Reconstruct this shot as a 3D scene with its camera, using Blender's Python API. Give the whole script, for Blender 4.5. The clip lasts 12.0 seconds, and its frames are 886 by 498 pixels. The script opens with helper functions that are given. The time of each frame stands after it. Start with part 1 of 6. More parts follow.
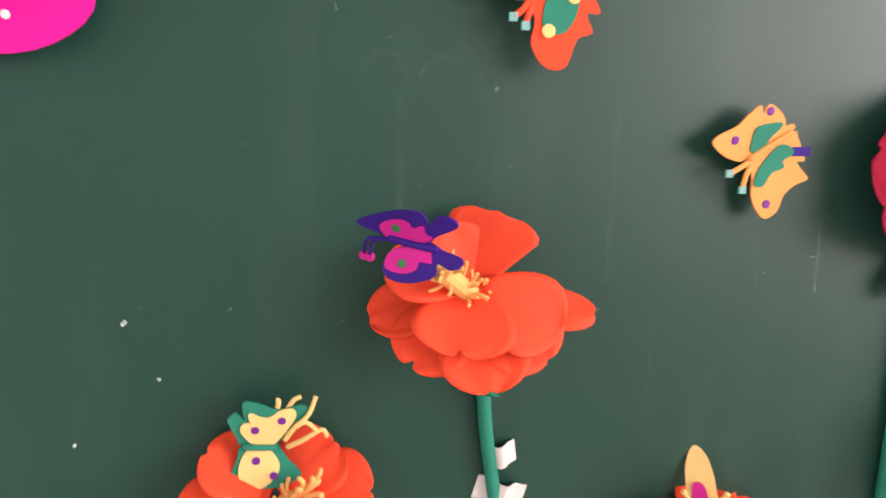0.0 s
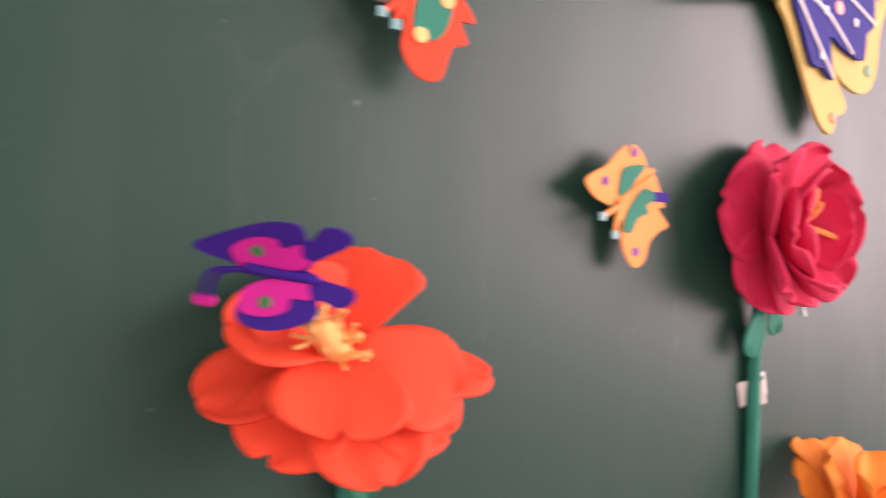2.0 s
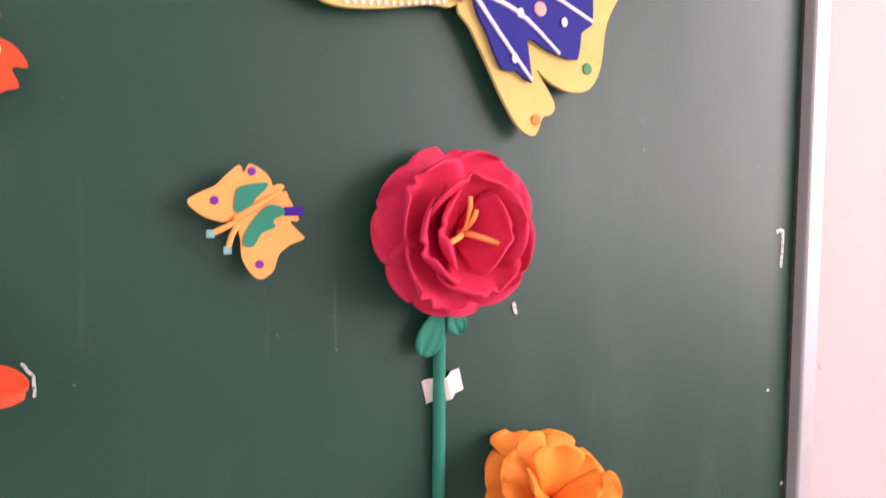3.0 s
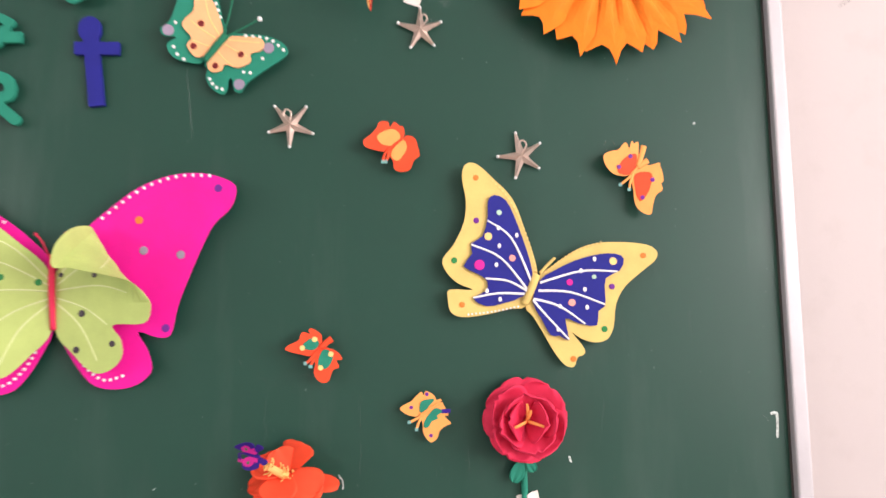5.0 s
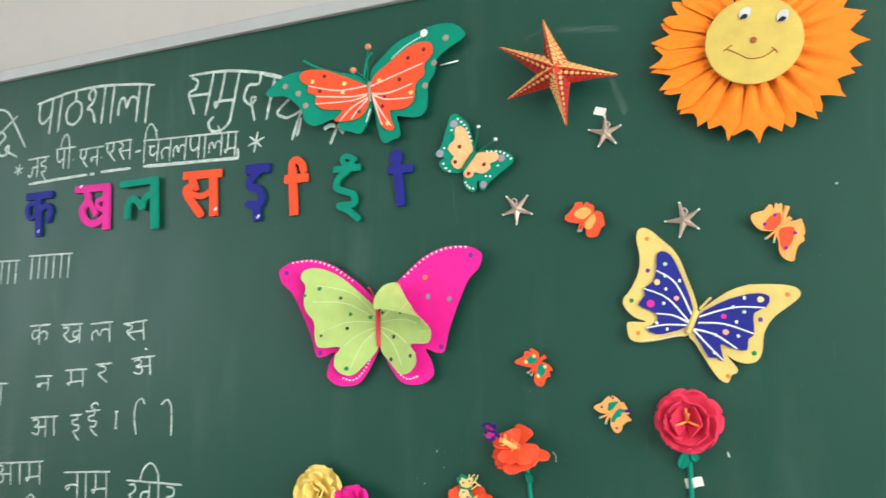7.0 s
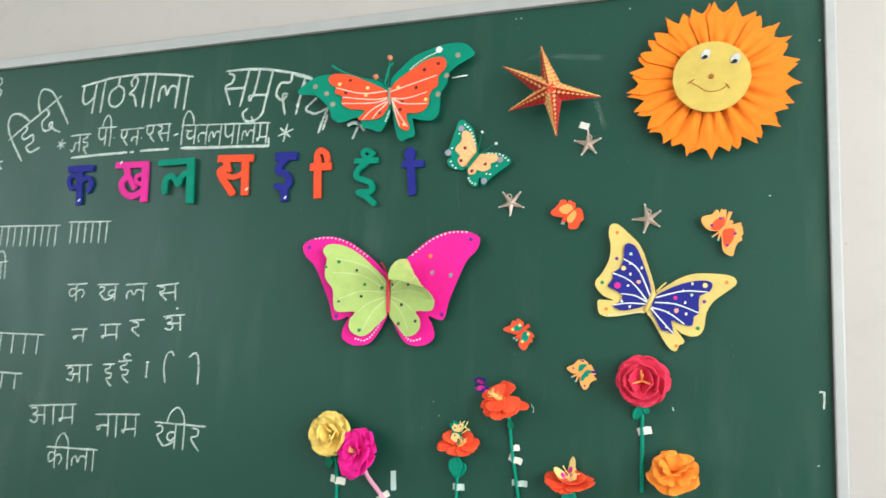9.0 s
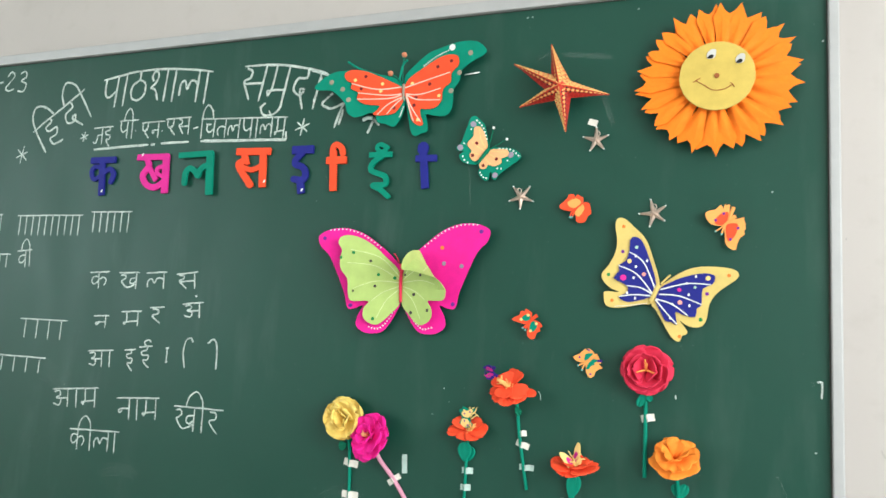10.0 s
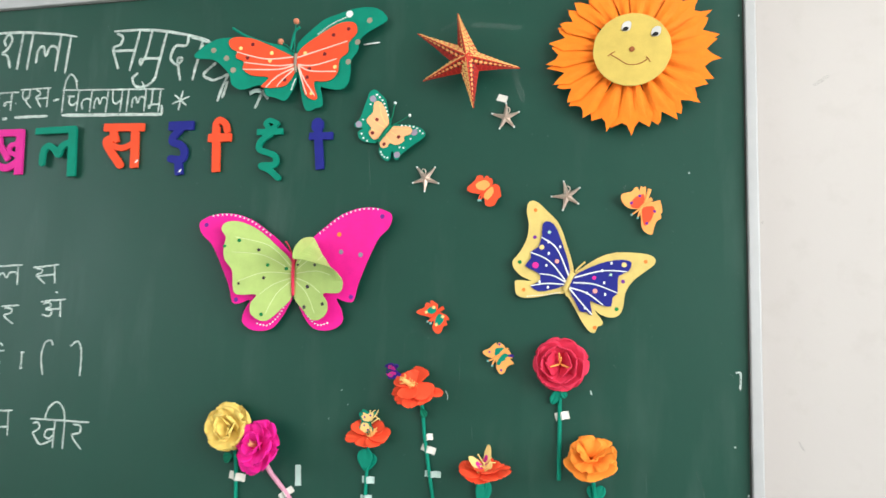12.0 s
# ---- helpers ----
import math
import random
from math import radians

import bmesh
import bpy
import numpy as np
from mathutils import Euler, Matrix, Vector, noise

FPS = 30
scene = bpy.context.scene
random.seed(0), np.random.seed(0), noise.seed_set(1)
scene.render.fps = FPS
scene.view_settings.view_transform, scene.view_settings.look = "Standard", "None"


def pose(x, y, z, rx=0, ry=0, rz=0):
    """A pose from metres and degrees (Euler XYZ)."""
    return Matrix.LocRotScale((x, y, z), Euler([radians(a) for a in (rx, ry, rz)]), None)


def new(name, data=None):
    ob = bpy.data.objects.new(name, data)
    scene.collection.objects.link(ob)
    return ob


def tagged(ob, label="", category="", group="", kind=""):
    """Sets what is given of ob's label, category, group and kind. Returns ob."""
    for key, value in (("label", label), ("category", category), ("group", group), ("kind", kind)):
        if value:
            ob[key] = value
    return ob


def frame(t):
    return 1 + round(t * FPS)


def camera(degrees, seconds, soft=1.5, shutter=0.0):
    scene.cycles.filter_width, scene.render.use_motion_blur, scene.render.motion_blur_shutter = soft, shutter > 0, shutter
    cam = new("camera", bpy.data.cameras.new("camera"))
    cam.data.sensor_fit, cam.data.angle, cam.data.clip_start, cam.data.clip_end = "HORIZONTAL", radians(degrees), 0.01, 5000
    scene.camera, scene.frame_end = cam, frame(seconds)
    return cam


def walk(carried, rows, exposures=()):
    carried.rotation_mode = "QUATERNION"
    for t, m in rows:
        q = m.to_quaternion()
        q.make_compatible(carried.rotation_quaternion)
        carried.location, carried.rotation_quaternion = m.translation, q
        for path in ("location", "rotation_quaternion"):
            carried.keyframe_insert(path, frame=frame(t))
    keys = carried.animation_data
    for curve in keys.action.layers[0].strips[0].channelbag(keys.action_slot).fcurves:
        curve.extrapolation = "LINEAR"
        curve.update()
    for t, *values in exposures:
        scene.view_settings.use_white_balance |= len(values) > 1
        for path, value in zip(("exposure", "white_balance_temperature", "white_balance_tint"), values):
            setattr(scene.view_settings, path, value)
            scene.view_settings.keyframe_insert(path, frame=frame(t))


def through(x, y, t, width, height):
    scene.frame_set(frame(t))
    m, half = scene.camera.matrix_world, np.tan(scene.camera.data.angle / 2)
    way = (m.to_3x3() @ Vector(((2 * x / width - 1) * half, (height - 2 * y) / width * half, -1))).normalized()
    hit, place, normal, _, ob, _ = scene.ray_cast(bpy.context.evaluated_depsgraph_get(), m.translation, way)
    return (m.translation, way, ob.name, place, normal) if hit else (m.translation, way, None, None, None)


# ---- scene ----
cam = camera(62.4, 12.0, soft=1.5, shutter=0.4)
# seconds, place in metres, pitch, roll, yaw
ROWS = [
    (0.0, 0.0949, -0.2866, 1.4821, -10.99, -1.31, -13.33),
    (0.5, 0.0501, -0.2192, 1.4733, -10.21, -1.24, -23.23),
    (1.0, 0.0354, -0.1813, 1.4600, -4.84, -1.89, -31.75),
    (1.5, 0.0339, -0.1821, 1.4396, 2.30, -0.98, -32.40),
    (2.0, 0.0780, -0.2138, 1.4437, -0.18, -1.40, -33.53),
    (2.5, 0.1636, -0.2605, 1.4436, -0.47, 0.80, -34.65),
    (2.7, 0.1934, -0.2893, 1.4508, -3.63, -0.39, -32.64),
    (4.3, 0.2702, -0.5135, 1.5576, 1.25, 1.35, -8.46),
    (4.5, 0.2547, -0.5761, 1.5623, 3.88, 0.83, -7.02),
    (5.0, 0.2746, -0.7377, 1.5542, 5.65, 1.08, -3.63),
    (5.5, 0.3798, -0.8571, 1.5677, 7.87, -0.64, 5.91),
    (6.0, 0.4646, -0.9695, 1.5686, 11.86, -0.99, 11.29),
    (6.5, 0.4763, -1.0099, 1.5449, 10.75, -0.24, 15.66),
    (7.0, 0.4797, -1.0301, 1.5436, 8.08, -0.06, 22.66),
    (7.2, 0.4580, -1.0410, 1.5100, 9.68, -0.55, 23.40),
    (8.8, 0.4912, -1.2288, 1.4809, 9.53, -2.20, 18.92),
    (9.0, 0.4978, -1.2408, 1.4859, 8.07, -2.78, 19.70),
    (9.5, 0.5001, -1.2604, 1.4652, 7.46, -3.36, 20.71),
    (10.0, 0.5079, -1.2820, 1.4754, 7.58, -3.40, 20.31),
    (10.5, 0.5200, -1.2923, 1.4486, 9.09, -3.40, 18.35),
    (11.0, 0.5245, -1.2806, 1.4682, 7.59, -2.03, 16.74),
    (11.5, 0.5128, -1.2341, 1.4689, 7.39, -1.87, 15.25),
    (12.0, 0.4830, -1.1638, 1.4767, 7.60, -2.15, 13.21),
]
EXPOSURES = [(0.0, 0.0, 6950, 30), (1.0, 0.0, 7150, 49), (1.5, 0.0, 7250, 51), (2.7, 0.0, 6950, 46), (4.3, -0.02, 6850, 32), (5.5, -0.05, 6600, 18), (6.5, -0.09, 6200, 2), (9.5, -0.08, 6150, 0), (12.0, -0.08, 6150, 3)]
walk(cam, [(t, pose(x, y, z, 90 + pitch, roll, yaw)) for t, x, y, z, pitch, roll, yaw in ROWS], EXPOSURES)

# ---- light ----
ROOM = dict(x0=-3.4, x1=2.5, y0=-5.6, y1=0.03, z1=3.1)
WIN_Z = (1.2, 2.75)
WIN_RIGHT = (-3.9, -0.75)
WIN_LEFT = (-4.6, -1.5)

world = bpy.data.worlds.new("sky")
world.use_nodes = True
scene.world = world
wn = world.node_tree
sky = wn.nodes.new("ShaderNodeTexSky")
sky.sky_type, sky.sun_disc = "NISHITA", False
sky.sun_elevation, sky.sun_rotation = radians(48), radians(120)
wn.links.new(sky.outputs[0], wn.nodes["Background"].inputs[0])
wn.nodes["Background"].inputs[1].default_value = 0.12


def window_light(name, m, w, h, watts, colour):
    data = bpy.data.lights.new(name, "AREA")
    data.shape, data.size, data.size_y, data.energy, data.color = "RECTANGLE", w, h, watts, colour
    ob = new(name, data)
    ob.matrix_world = m
    return ob


wz, wh = sum(WIN_Z) / 2, WIN_Z[1] - WIN_Z[0]
window_light("window_light_right", pose(ROOM["x1"] + 0.1, sum(WIN_RIGHT) / 2, wz, 90, 0, 90), WIN_RIGHT[1] - WIN_RIGHT[0], wh, 174, (1.0, 0.965, 0.95))
window_light("window_light_left", pose(ROOM["x0"] - 0.1, sum(WIN_LEFT) / 2, wz, 90, 0, -90), WIN_LEFT[1] - WIN_LEFT[0], wh, 72, (0.93, 0.98, 1.0))


# ---- materials ----
def nodes_of(name, rough=0.6, metal=0.0, spec=0.5):
    m = bpy.data.materials.new(name)
    m.use_nodes = True
    n = m.node_tree.nodes
    b = n["Principled BSDF"]
    b.inputs["Roughness"].default_value, b.inputs["Metallic"].default_value = rough, metal
    b.inputs["Specular IOR Level"].default_value = spec
    return m, n, m.node_tree.links, b


def noise_node(n, l, scale, detail=4.0, stretch=None, rough=0.55):
    co = n.new("ShaderNodeTexCoord")
    t = n.new("ShaderNodeTexNoise")
    t.inputs["Scale"].default_value, t.inputs["Detail"].default_value, t.inputs["Roughness"].default_value = scale, detail, rough
    if stretch:
        mp = n.new("ShaderNodeMapping")
        mp.inputs["Scale"].default_value = stretch
        l.new(co.outputs["Object"], mp.inputs[0])
        l.new(mp.outputs[0], t.inputs["Vector"])
    else:
        l.new(co.outputs["Object"], t.inputs["Vector"])
    return t.outputs["Fac"]


def ramp(n, l, fac, stops):
    r = n.new("ShaderNodeValToRGB")
    e = r.color_ramp.elements
    while len(e) < len(stops):
        e.new(0.5)
    for k, (p, c) in zip(e, stops):
        k.position, k.color = p, (*c, 1) if len(c) == 3 else c
    l.new(fac, r.inputs[0])
    return r.outputs[0]


def mixed(n, l, fac, a, b, mode="MIX"):
    x = n.new("ShaderNodeMix")
    x.data_type, x.blend_type = "RGBA", mode
    for sock, v in ((x.inputs[0], fac), (x.inputs[6], a), (x.inputs[7], b)):
        if hasattr(v, "is_linked"):
            l.new(v, sock)
        elif isinstance(v, (int, float)):
            sock.default_value = v
        else:
            sock.default_value = (*v, 1)
    return x.outputs[2]


def bumped(n, l, b, fac, strength, dist):
    bp = n.new("ShaderNodeBump")
    bp.inputs["Strength"].default_value, bp.inputs["Distance"].default_value = strength, dist
    l.new(fac, bp.inputs["Height"])
    l.new(bp.outputs[0], b.inputs["Normal"])


def craft(name, colour, rough=0.72, grain=900, spec=0.3, vary=0.09, sheet=40, through=0.0):
    """Foam sheet, felt or craft paper: a slightly uneven dye and a fine grain."""
    m, n, l, b = nodes_of(name, rough, 0.0, spec)
    dark = tuple(c * (1 - vary) for c in colour)
    light = tuple(min(1, c * (1 + vary * 0.6)) for c in colour)
    big = ramp(n, l, noise_node(n, l, sheet, 3), ((0.3, dark), (0.7, light)))
    fine = ramp(n, l, noise_node(n, l, grain, 2), ((0.3, (0.94, 0.94, 0.94)), (0.7, (1, 1, 1))))
    l.new(mixed(n, l, 1.0, big, fine, "MULTIPLY"), b.inputs["Base Color"])
    bumped(n, l, b, noise_node(n, l, grain, 3), 0.12, 0.0005)
    if through:
        b.inputs["Subsurface Weight"].default_value = through
        b.inputs["Subsurface Radius"].default_value = (0.004, 0.003, 0.002)
    return m


def board_paint():
    m, n, l, b = nodes_of("board_paint", 0.38, 0.0, 0.35)
    base = ramp(n, l, noise_node(n, l, 1.6, 4), ((0.25, (0.0058, 0.0465, 0.0305)), (0.75, (0.0084, 0.0555, 0.0372))))
    wipe = ramp(n, l, noise_node(n, l, 3.2, 6, (4.0, 1.0, 0.8)), ((0.52, (0, 0, 0)), (0.85, (1, 1, 1))))
    dust = ramp(n, l, noise_node(n, l, 2.2, 5), ((0.45, (0, 0, 0)), (0.8, (1, 1, 1))))
    speck = ramp(n, l, noise_node(n, l, 160, 2), ((0.735, (0, 0, 0)), (0.77, (1, 1, 1))))
    veil = mixed(n, l, 1.0, wipe, dust, "MULTIPLY")
    sc = n.new("ShaderNodeMath"); sc.operation = "MULTIPLY"; sc.inputs[1].default_value = 0.33
    l.new(veil, sc.inputs[0])
    c1 = mixed(n, l, sc.outputs[0], base, (0.33, 0.40, 0.36))
    s2 = n.new("ShaderNodeMath"); s2.operation = "MULTIPLY"; s2.inputs[1].default_value = 0.16
    l.new(speck, s2.inputs[0])
    l.new(mixed(n, l, s2.outputs[0], c1, (0.5, 0.55, 0.5)), b.inputs["Base Color"])
    rr = ramp(n, l, noise_node(n, l, 5, 5, (2.0, 1.0, 0.7)), ((0.3, (0.38,) * 3), (0.7, (0.48,) * 3)))
    l.new(rr, b.inputs["Roughness"])
    bumped(n, l, b, noise_node(n, l, 420, 3), 0.10, 0.0005)
    return m


def chalk_dust(name, cover=0.5, colour=(0.68, 0.76, 0.71)):
    m, n, l, b = nodes_of(name, 0.95, 0.0, 0.05)
    b.inputs["Base Color"].default_value = (*colour, 1)
    fine = noise_node(n, l, 650, 3)
    a = ramp(n, l, fine, ((max(0.0, 0.62 - cover * 0.5), (0.12,) * 3), (0.72 - cover * 0.3, (1, 1, 1))))
    wide = ramp(n, l, noise_node(n, l, 45, 3), ((0.3, (0.55,) * 3), (0.7, (1, 1, 1))))
    k = n.new("ShaderNodeMath"); k.operation = "MULTIPLY"; k.inputs[1].default_value = min(1.0, cover * 1.5)
    l.new(mixed(n, l, 1.0, a, wide, "MULTIPLY"), k.inputs[0])
    l.new(k.outputs[0], b.inputs["Alpha"])
    return m


def wall_paint(name, colour):
    m, n, l, b = nodes_of(name, 0.62, 0.0, 0.3)
    c = ramp(n, l, noise_node(n, l, 1.4, 5), ((0.3, tuple(v * 0.93 for v in colour)), (0.7, colour)))
    spots = ramp(n, l, noise_node(n, l, 22, 5), ((0.30, (0.965, 0.96, 0.955)), (0.44, (1, 1, 1))))
    l.new(mixed(n, l, 1.0, c, spots, "MULTIPLY"), b.inputs["Base Color"])
    bumped(n, l, b, noise_node(n, l, 90, 4), 0.06, 0.002)
    return m


def brushed(name, colour, rough, metal):
    m, n, l, b = nodes_of(name, rough, metal, 0.5)
    c = ramp(n, l, noise_node(n, l, 30, 4, (1, 1, 1)), ((0.3, tuple(v * 0.93 for v in colour)), (0.7, colour)))
    l.new(c, b.inputs["Base Color"])
    bumped(n, l, b, noise_node(n, l, 200, 3), 0.15, 0.0006)
    return m


BOARD = board_paint()
CHALK = chalk_dust("chalk", 0.68)
FAINT = chalk_dust("faint_chalk", 0.16)
GHOST = chalk_dust("rubbed_chalk", 0.055)
SMUDGE = chalk_dust("smudged_chalk", 0.11)
WALL = wall_paint("cream_wall_paint", (0.485, 0.445, 0.425))
CEIL = wall_paint("white_ceiling_paint", (0.78, 0.77, 0.74))
# floor and side walls stay out of view; lightened to bounce fill light
FLOOR = wall_paint("grey_fill_floor", (0.48, 0.46, 0.43))
FILL_WALL = wall_paint("white_fill_wall", (0.80, 0.78, 0.74))
FRAME = brushed("silver_board_frame", (0.43, 0.425, 0.43), 0.5, 0.3)
# near-black colour for the shadow line inside the board frame
SHADE_STRIP = craft("dark_shade_strip", (0.05, 0.045, 0.04))
TEAL = craft("teal_foam", (0.003, 0.215, 0.138))
DEEP_GREEN = craft("deep_green_paper", (0.002, 0.16, 0.085))
VERMILION = craft("vermilion_foam", (0.83, 0.075, 0.022))
POPPY = craft("orange_red_paper", (0.92, 0.083, 0.028), through=0.15)
CRIMSON = craft("crimson_foam", (0.70, 0.030, 0.085))
ORANGE = craft("orange_crepe", (0.93, 0.212, 0.008), sheet=60, through=0.1)
APRICOT = craft("apricot_paper", (0.97, 0.29, 0.032), sheet=60, through=0.1)
AMBER = craft("amber_foam", (0.90, 0.36, 0.095))
YELLOW = craft("soft_yellow_paper", (0.68, 0.51, 0.16))
BUTTER = craft("butter_yellow_paper", (0.90, 0.66, 0.17), through=0.12)
SUN_YELLOW = craft("sun_yellow_paper", (0.58, 0.425, 0.098))
CREAM = craft("cream_foam", (0.85, 0.60, 0.22))
PEACH = craft("peach_paper", (0.86, 0.43, 0.20))
LIME = craft("lime_paper", (0.43, 0.55, 0.17))
PALE_LIME = craft("pale_lime_crease", (0.60, 0.68, 0.34))
MAGENTA = craft("magenta_paper", (0.83, 0.008, 0.30))
HOT_PINK = craft("hot_pink_foam", (0.66, 0.020, 0.28))
BLUE = craft("royal_blue_foam", (0.012, 0.015, 0.21))
VIOLET = craft("violet_foam", (0.036, 0.007, 0.22))
PURPLE_DOT = craft("purple_sequin", (0.16, 0.02, 0.26), 0.4)
PINK_STRAW = craft("pale_pink_straw", (0.68, 0.30, 0.42), 0.45)
WHITE = craft("white_paint", (0.80, 0.80, 0.78), 0.5)
BLACK = craft("black_paper", (0.012, 0.012, 0.012))
BROWN = craft("brown_ink", (0.32, 0.10, 0.03))
ORANGE_DOT = craft("orange_sequin", (0.80, 0.20, 0.03), 0.4)
GREEN_DOT = craft("green_sequin", (0.01, 0.20, 0.05), 0.4)
DARK_DOT = craft("dark_sequin", (0.035, 0.022, 0.03), 0.4)
GREY_DOT = craft("mauve_sequin", (0.30, 0.25, 0.33), 0.4)
PINK_DOT = craft("pink_sequin", (0.85, 0.34, 0.28), 0.4)
SALMON_DOT = craft("salmon_sequin", (0.62, 0.22, 0.12), 0.5)
TAPE = craft("masking_tape", (0.72, 0.68, 0.62), 0.45, vary=0.08)
CLEAR_TAPE = craft("milky_tape", (0.46, 0.58, 0.54), 0.3, vary=0.1)
FOIL = brushed("rose_silver_foil", (0.66, 0.52, 0.44), 0.32, 0.6)
EYE_WHITE = craft("pale_eye_paper", (0.56, 0.54, 0.52), 0.6)
AQUA = craft("aqua_sequin", (0.16, 0.42, 0.40), 0.35)
PINK_PAINT = craft("pale_pink_glue", (0.86, 0.55, 0.46), 0.5)
DARK_RED_DOT = craft("dark_red_sequin", (0.16, 0.012, 0.014), 0.4)
AQUA_PALE = craft("mint_sequin", (0.42, 0.62, 0.48), 0.4)
TAUPE_DOT = craft("taupe_sequin", (0.30, 0.25, 0.19), 0.4)
STAMEN = craft("cream_fringe_paper", (0.90, 0.50, 0.16))
STAR_DARK = craft("straw_maroon", (0.10, 0.012, 0.012), 0.5)
STAR_RED = craft("straw_red", (0.36, 0.014, 0.010), 0.5)
STAR_ORANGE = craft("straw_orange", (0.62, 0.045, 0.022), 0.5)
STAR_YELLOW = craft("straw_yellow", (0.90, 0.50, 0.17), 0.5)


# ---- building helpers ----
def place(x, z, h=0.0, turn=0.0):
    """On the board: x along it, z above the floor, h off it towards the room, turned in its plane. Local x right, y up, z off the board."""
    return pose(x, -h, z, 90, 0, 0) @ pose(0, 0, 0, 0, 0, turn)


def thing(name, m, label, category, group="", kind=""):
    ob = new(name)
    ob.empty_display_size = 0.02
    ob.matrix_world = m
    return tagged(ob, label, category, group, kind)


def part(name, bm, material, parent, label="", m=None, smooth=False, kind=""):
    me = bpy.data.meshes.new(name)
    bmesh.ops.recalc_face_normals(bm, faces=bm.faces)
    bm.to_mesh(me)
    bm.free()
    me.materials.append(material)
    if smooth:
        me.shade_smooth()
    ob = new(name, me)
    ob.parent = parent
    if m is not None:
        ob.matrix_local = m
    return tagged(ob, label, kind=kind)


def box_into(bm, lo, hi):
    m = Matrix.Translation([(a + b) / 2 for a, b in zip(lo, hi)]) @ Matrix.Diagonal([b - a for a, b in zip(lo, hi)] + [1])
    return bmesh.ops.create_cube(bm, size=1.0, matrix=m)["verts"]


def bevel(bm, width, seg=2):
    bmesh.ops.bevel(bm, geom=[e for e in bm.edges if e.is_manifold and e.calc_face_angle(0) > 0.6], offset=width, segments=seg, affect="EDGES", profile=0.6)


def smooth_line(pts, step=4, closed=False):
    """A Catmull-Rom line through the points."""
    p = [Vector((*q, 0)) if len(q) == 2 else Vector(q) for q in pts]
    if len(p) < 3 and not closed:
        return p
    out, n = [], len(p)
    for i in range(n if closed else n - 1):
        a, b, c, d = (p[(i + k) % n] if closed else p[min(max(i + k, 0), n - 1)] for k in (-1, 0, 1, 2))
        for s in range(step):
            t = s / step
            out.append(0.5 * (2 * b + (c - a) * t + (2 * a - 5 * b + 4 * c - d) * t * t + (3 * b - a - 3 * c + d) * t ** 3))
    if not closed:
        out.append(p[-1])
    return out


def tube_into(bm, line, radius, sides=8, taper=1.0, flat=1.0):
    """A round rod along a line; flat squeezes it towards the board."""
    rings, n = [], len(line)
    for i, p in enumerate(line):
        d = (line[min(i + 1, n - 1)] - line[max(i - 1, 0)]).normalized()
        side = d.cross(Vector((0, 0, 1)))
        side = side.normalized() if side.length > 0.05 else Vector((1, 0, 0))
        up = side.cross(d).normalized()
        r = radius * (1 + (taper - 1) * i / max(1, n - 1))
        rings.append([bm.verts.new(p + r * (math.cos(a) * side + flat * math.sin(a) * up)) for a in (2 * math.pi * k / sides for k in range(sides))])
    for a, b in zip(rings, rings[1:]):
        for k in range(sides):
            bm.faces.new((a[k], a[(k + 1) % sides], b[(k + 1) % sides], b[k]))
    bm.faces.new(rings[0][::-1])
    bm.faces.new(rings[-1])


def disc_into(bm, x, y, z, r, thick, sides=12, dome=0.3, squash=1.0):
    low = [bm.verts.new((x + r * math.cos(a), y + r * squash * math.sin(a), z)) for a in (2 * math.pi * k / sides for k in range(sides))]
    mid = [bm.verts.new((v.co.x, v.co.y, z + thick * 0.6)) for v in low]
    top = [bm.verts.new((x + (v.co.x - x) * 0.75, y + (v.co.y - y) * 0.75, z + thick)) for v in low]
    for k in range(sides):
        j = (k + 1) % sides
        bm.faces.new((low[k], low[j], mid[j], mid[k]))
        bm.faces.new((mid[k], mid[j], top[j], top[k]))
    bm.faces.new(top)
    bm.faces.new(low[::-1])


def sheet_into(bm, outline, thick, z=0.0, slices=0, rim=0.0004, bend=None):
    """A cut-out of foam or card: the outline filled, given thickness and a soft rim; bend lifts it off its plane."""
    face = bm.faces.new([bm.verts.new((p.x, p.y, z)) for p in outline])
    made = [face]
    if slices:
        xs = [p.x for p in outline]
        ys = [p.y for p in outline]
        for k in range(1, slices):
            x = min(xs) + (max(xs) - min(xs)) * k / slices
            bmesh.ops.bisect_plane(bm, geom=bm.verts[:] + bm.edges[:] + bm.faces[:], plane_co=(x, 0, 0), plane_no=(1, 0, 0), dist=1e-6)
        for k in range(1, slices // 2):
            y = min(ys) + (max(ys) - min(ys)) * k / (slices // 2)
            bmesh.ops.bisect_plane(bm, geom=bm.verts[:] + bm.edges[:] + bm.faces[:], plane_co=(0, y, 0), plane_no=(0, 1, 0), dist=1e-6)
        made = bm.faces[:]
    up = bmesh.ops.extrude_face_region(bm, geom=made)
    top = [g for g in up["geom"] if isinstance(g, bmesh.types.BMVert)]
    for v in top:
        v.co.z += thick
    bmesh.ops.triangulate(bm, faces=[f for f in bm.faces if len(f.verts) > 4])
    if bend:
        for v in bm.verts:
            v.co = Vector(bend(v.co.x, v.co.y, v.co.z))


def cm(pts, s=0.01):
    return [(x * s, y * s) for x, y in pts]


def mirrored(pts):
    return [(-x, y) for x, y in pts]


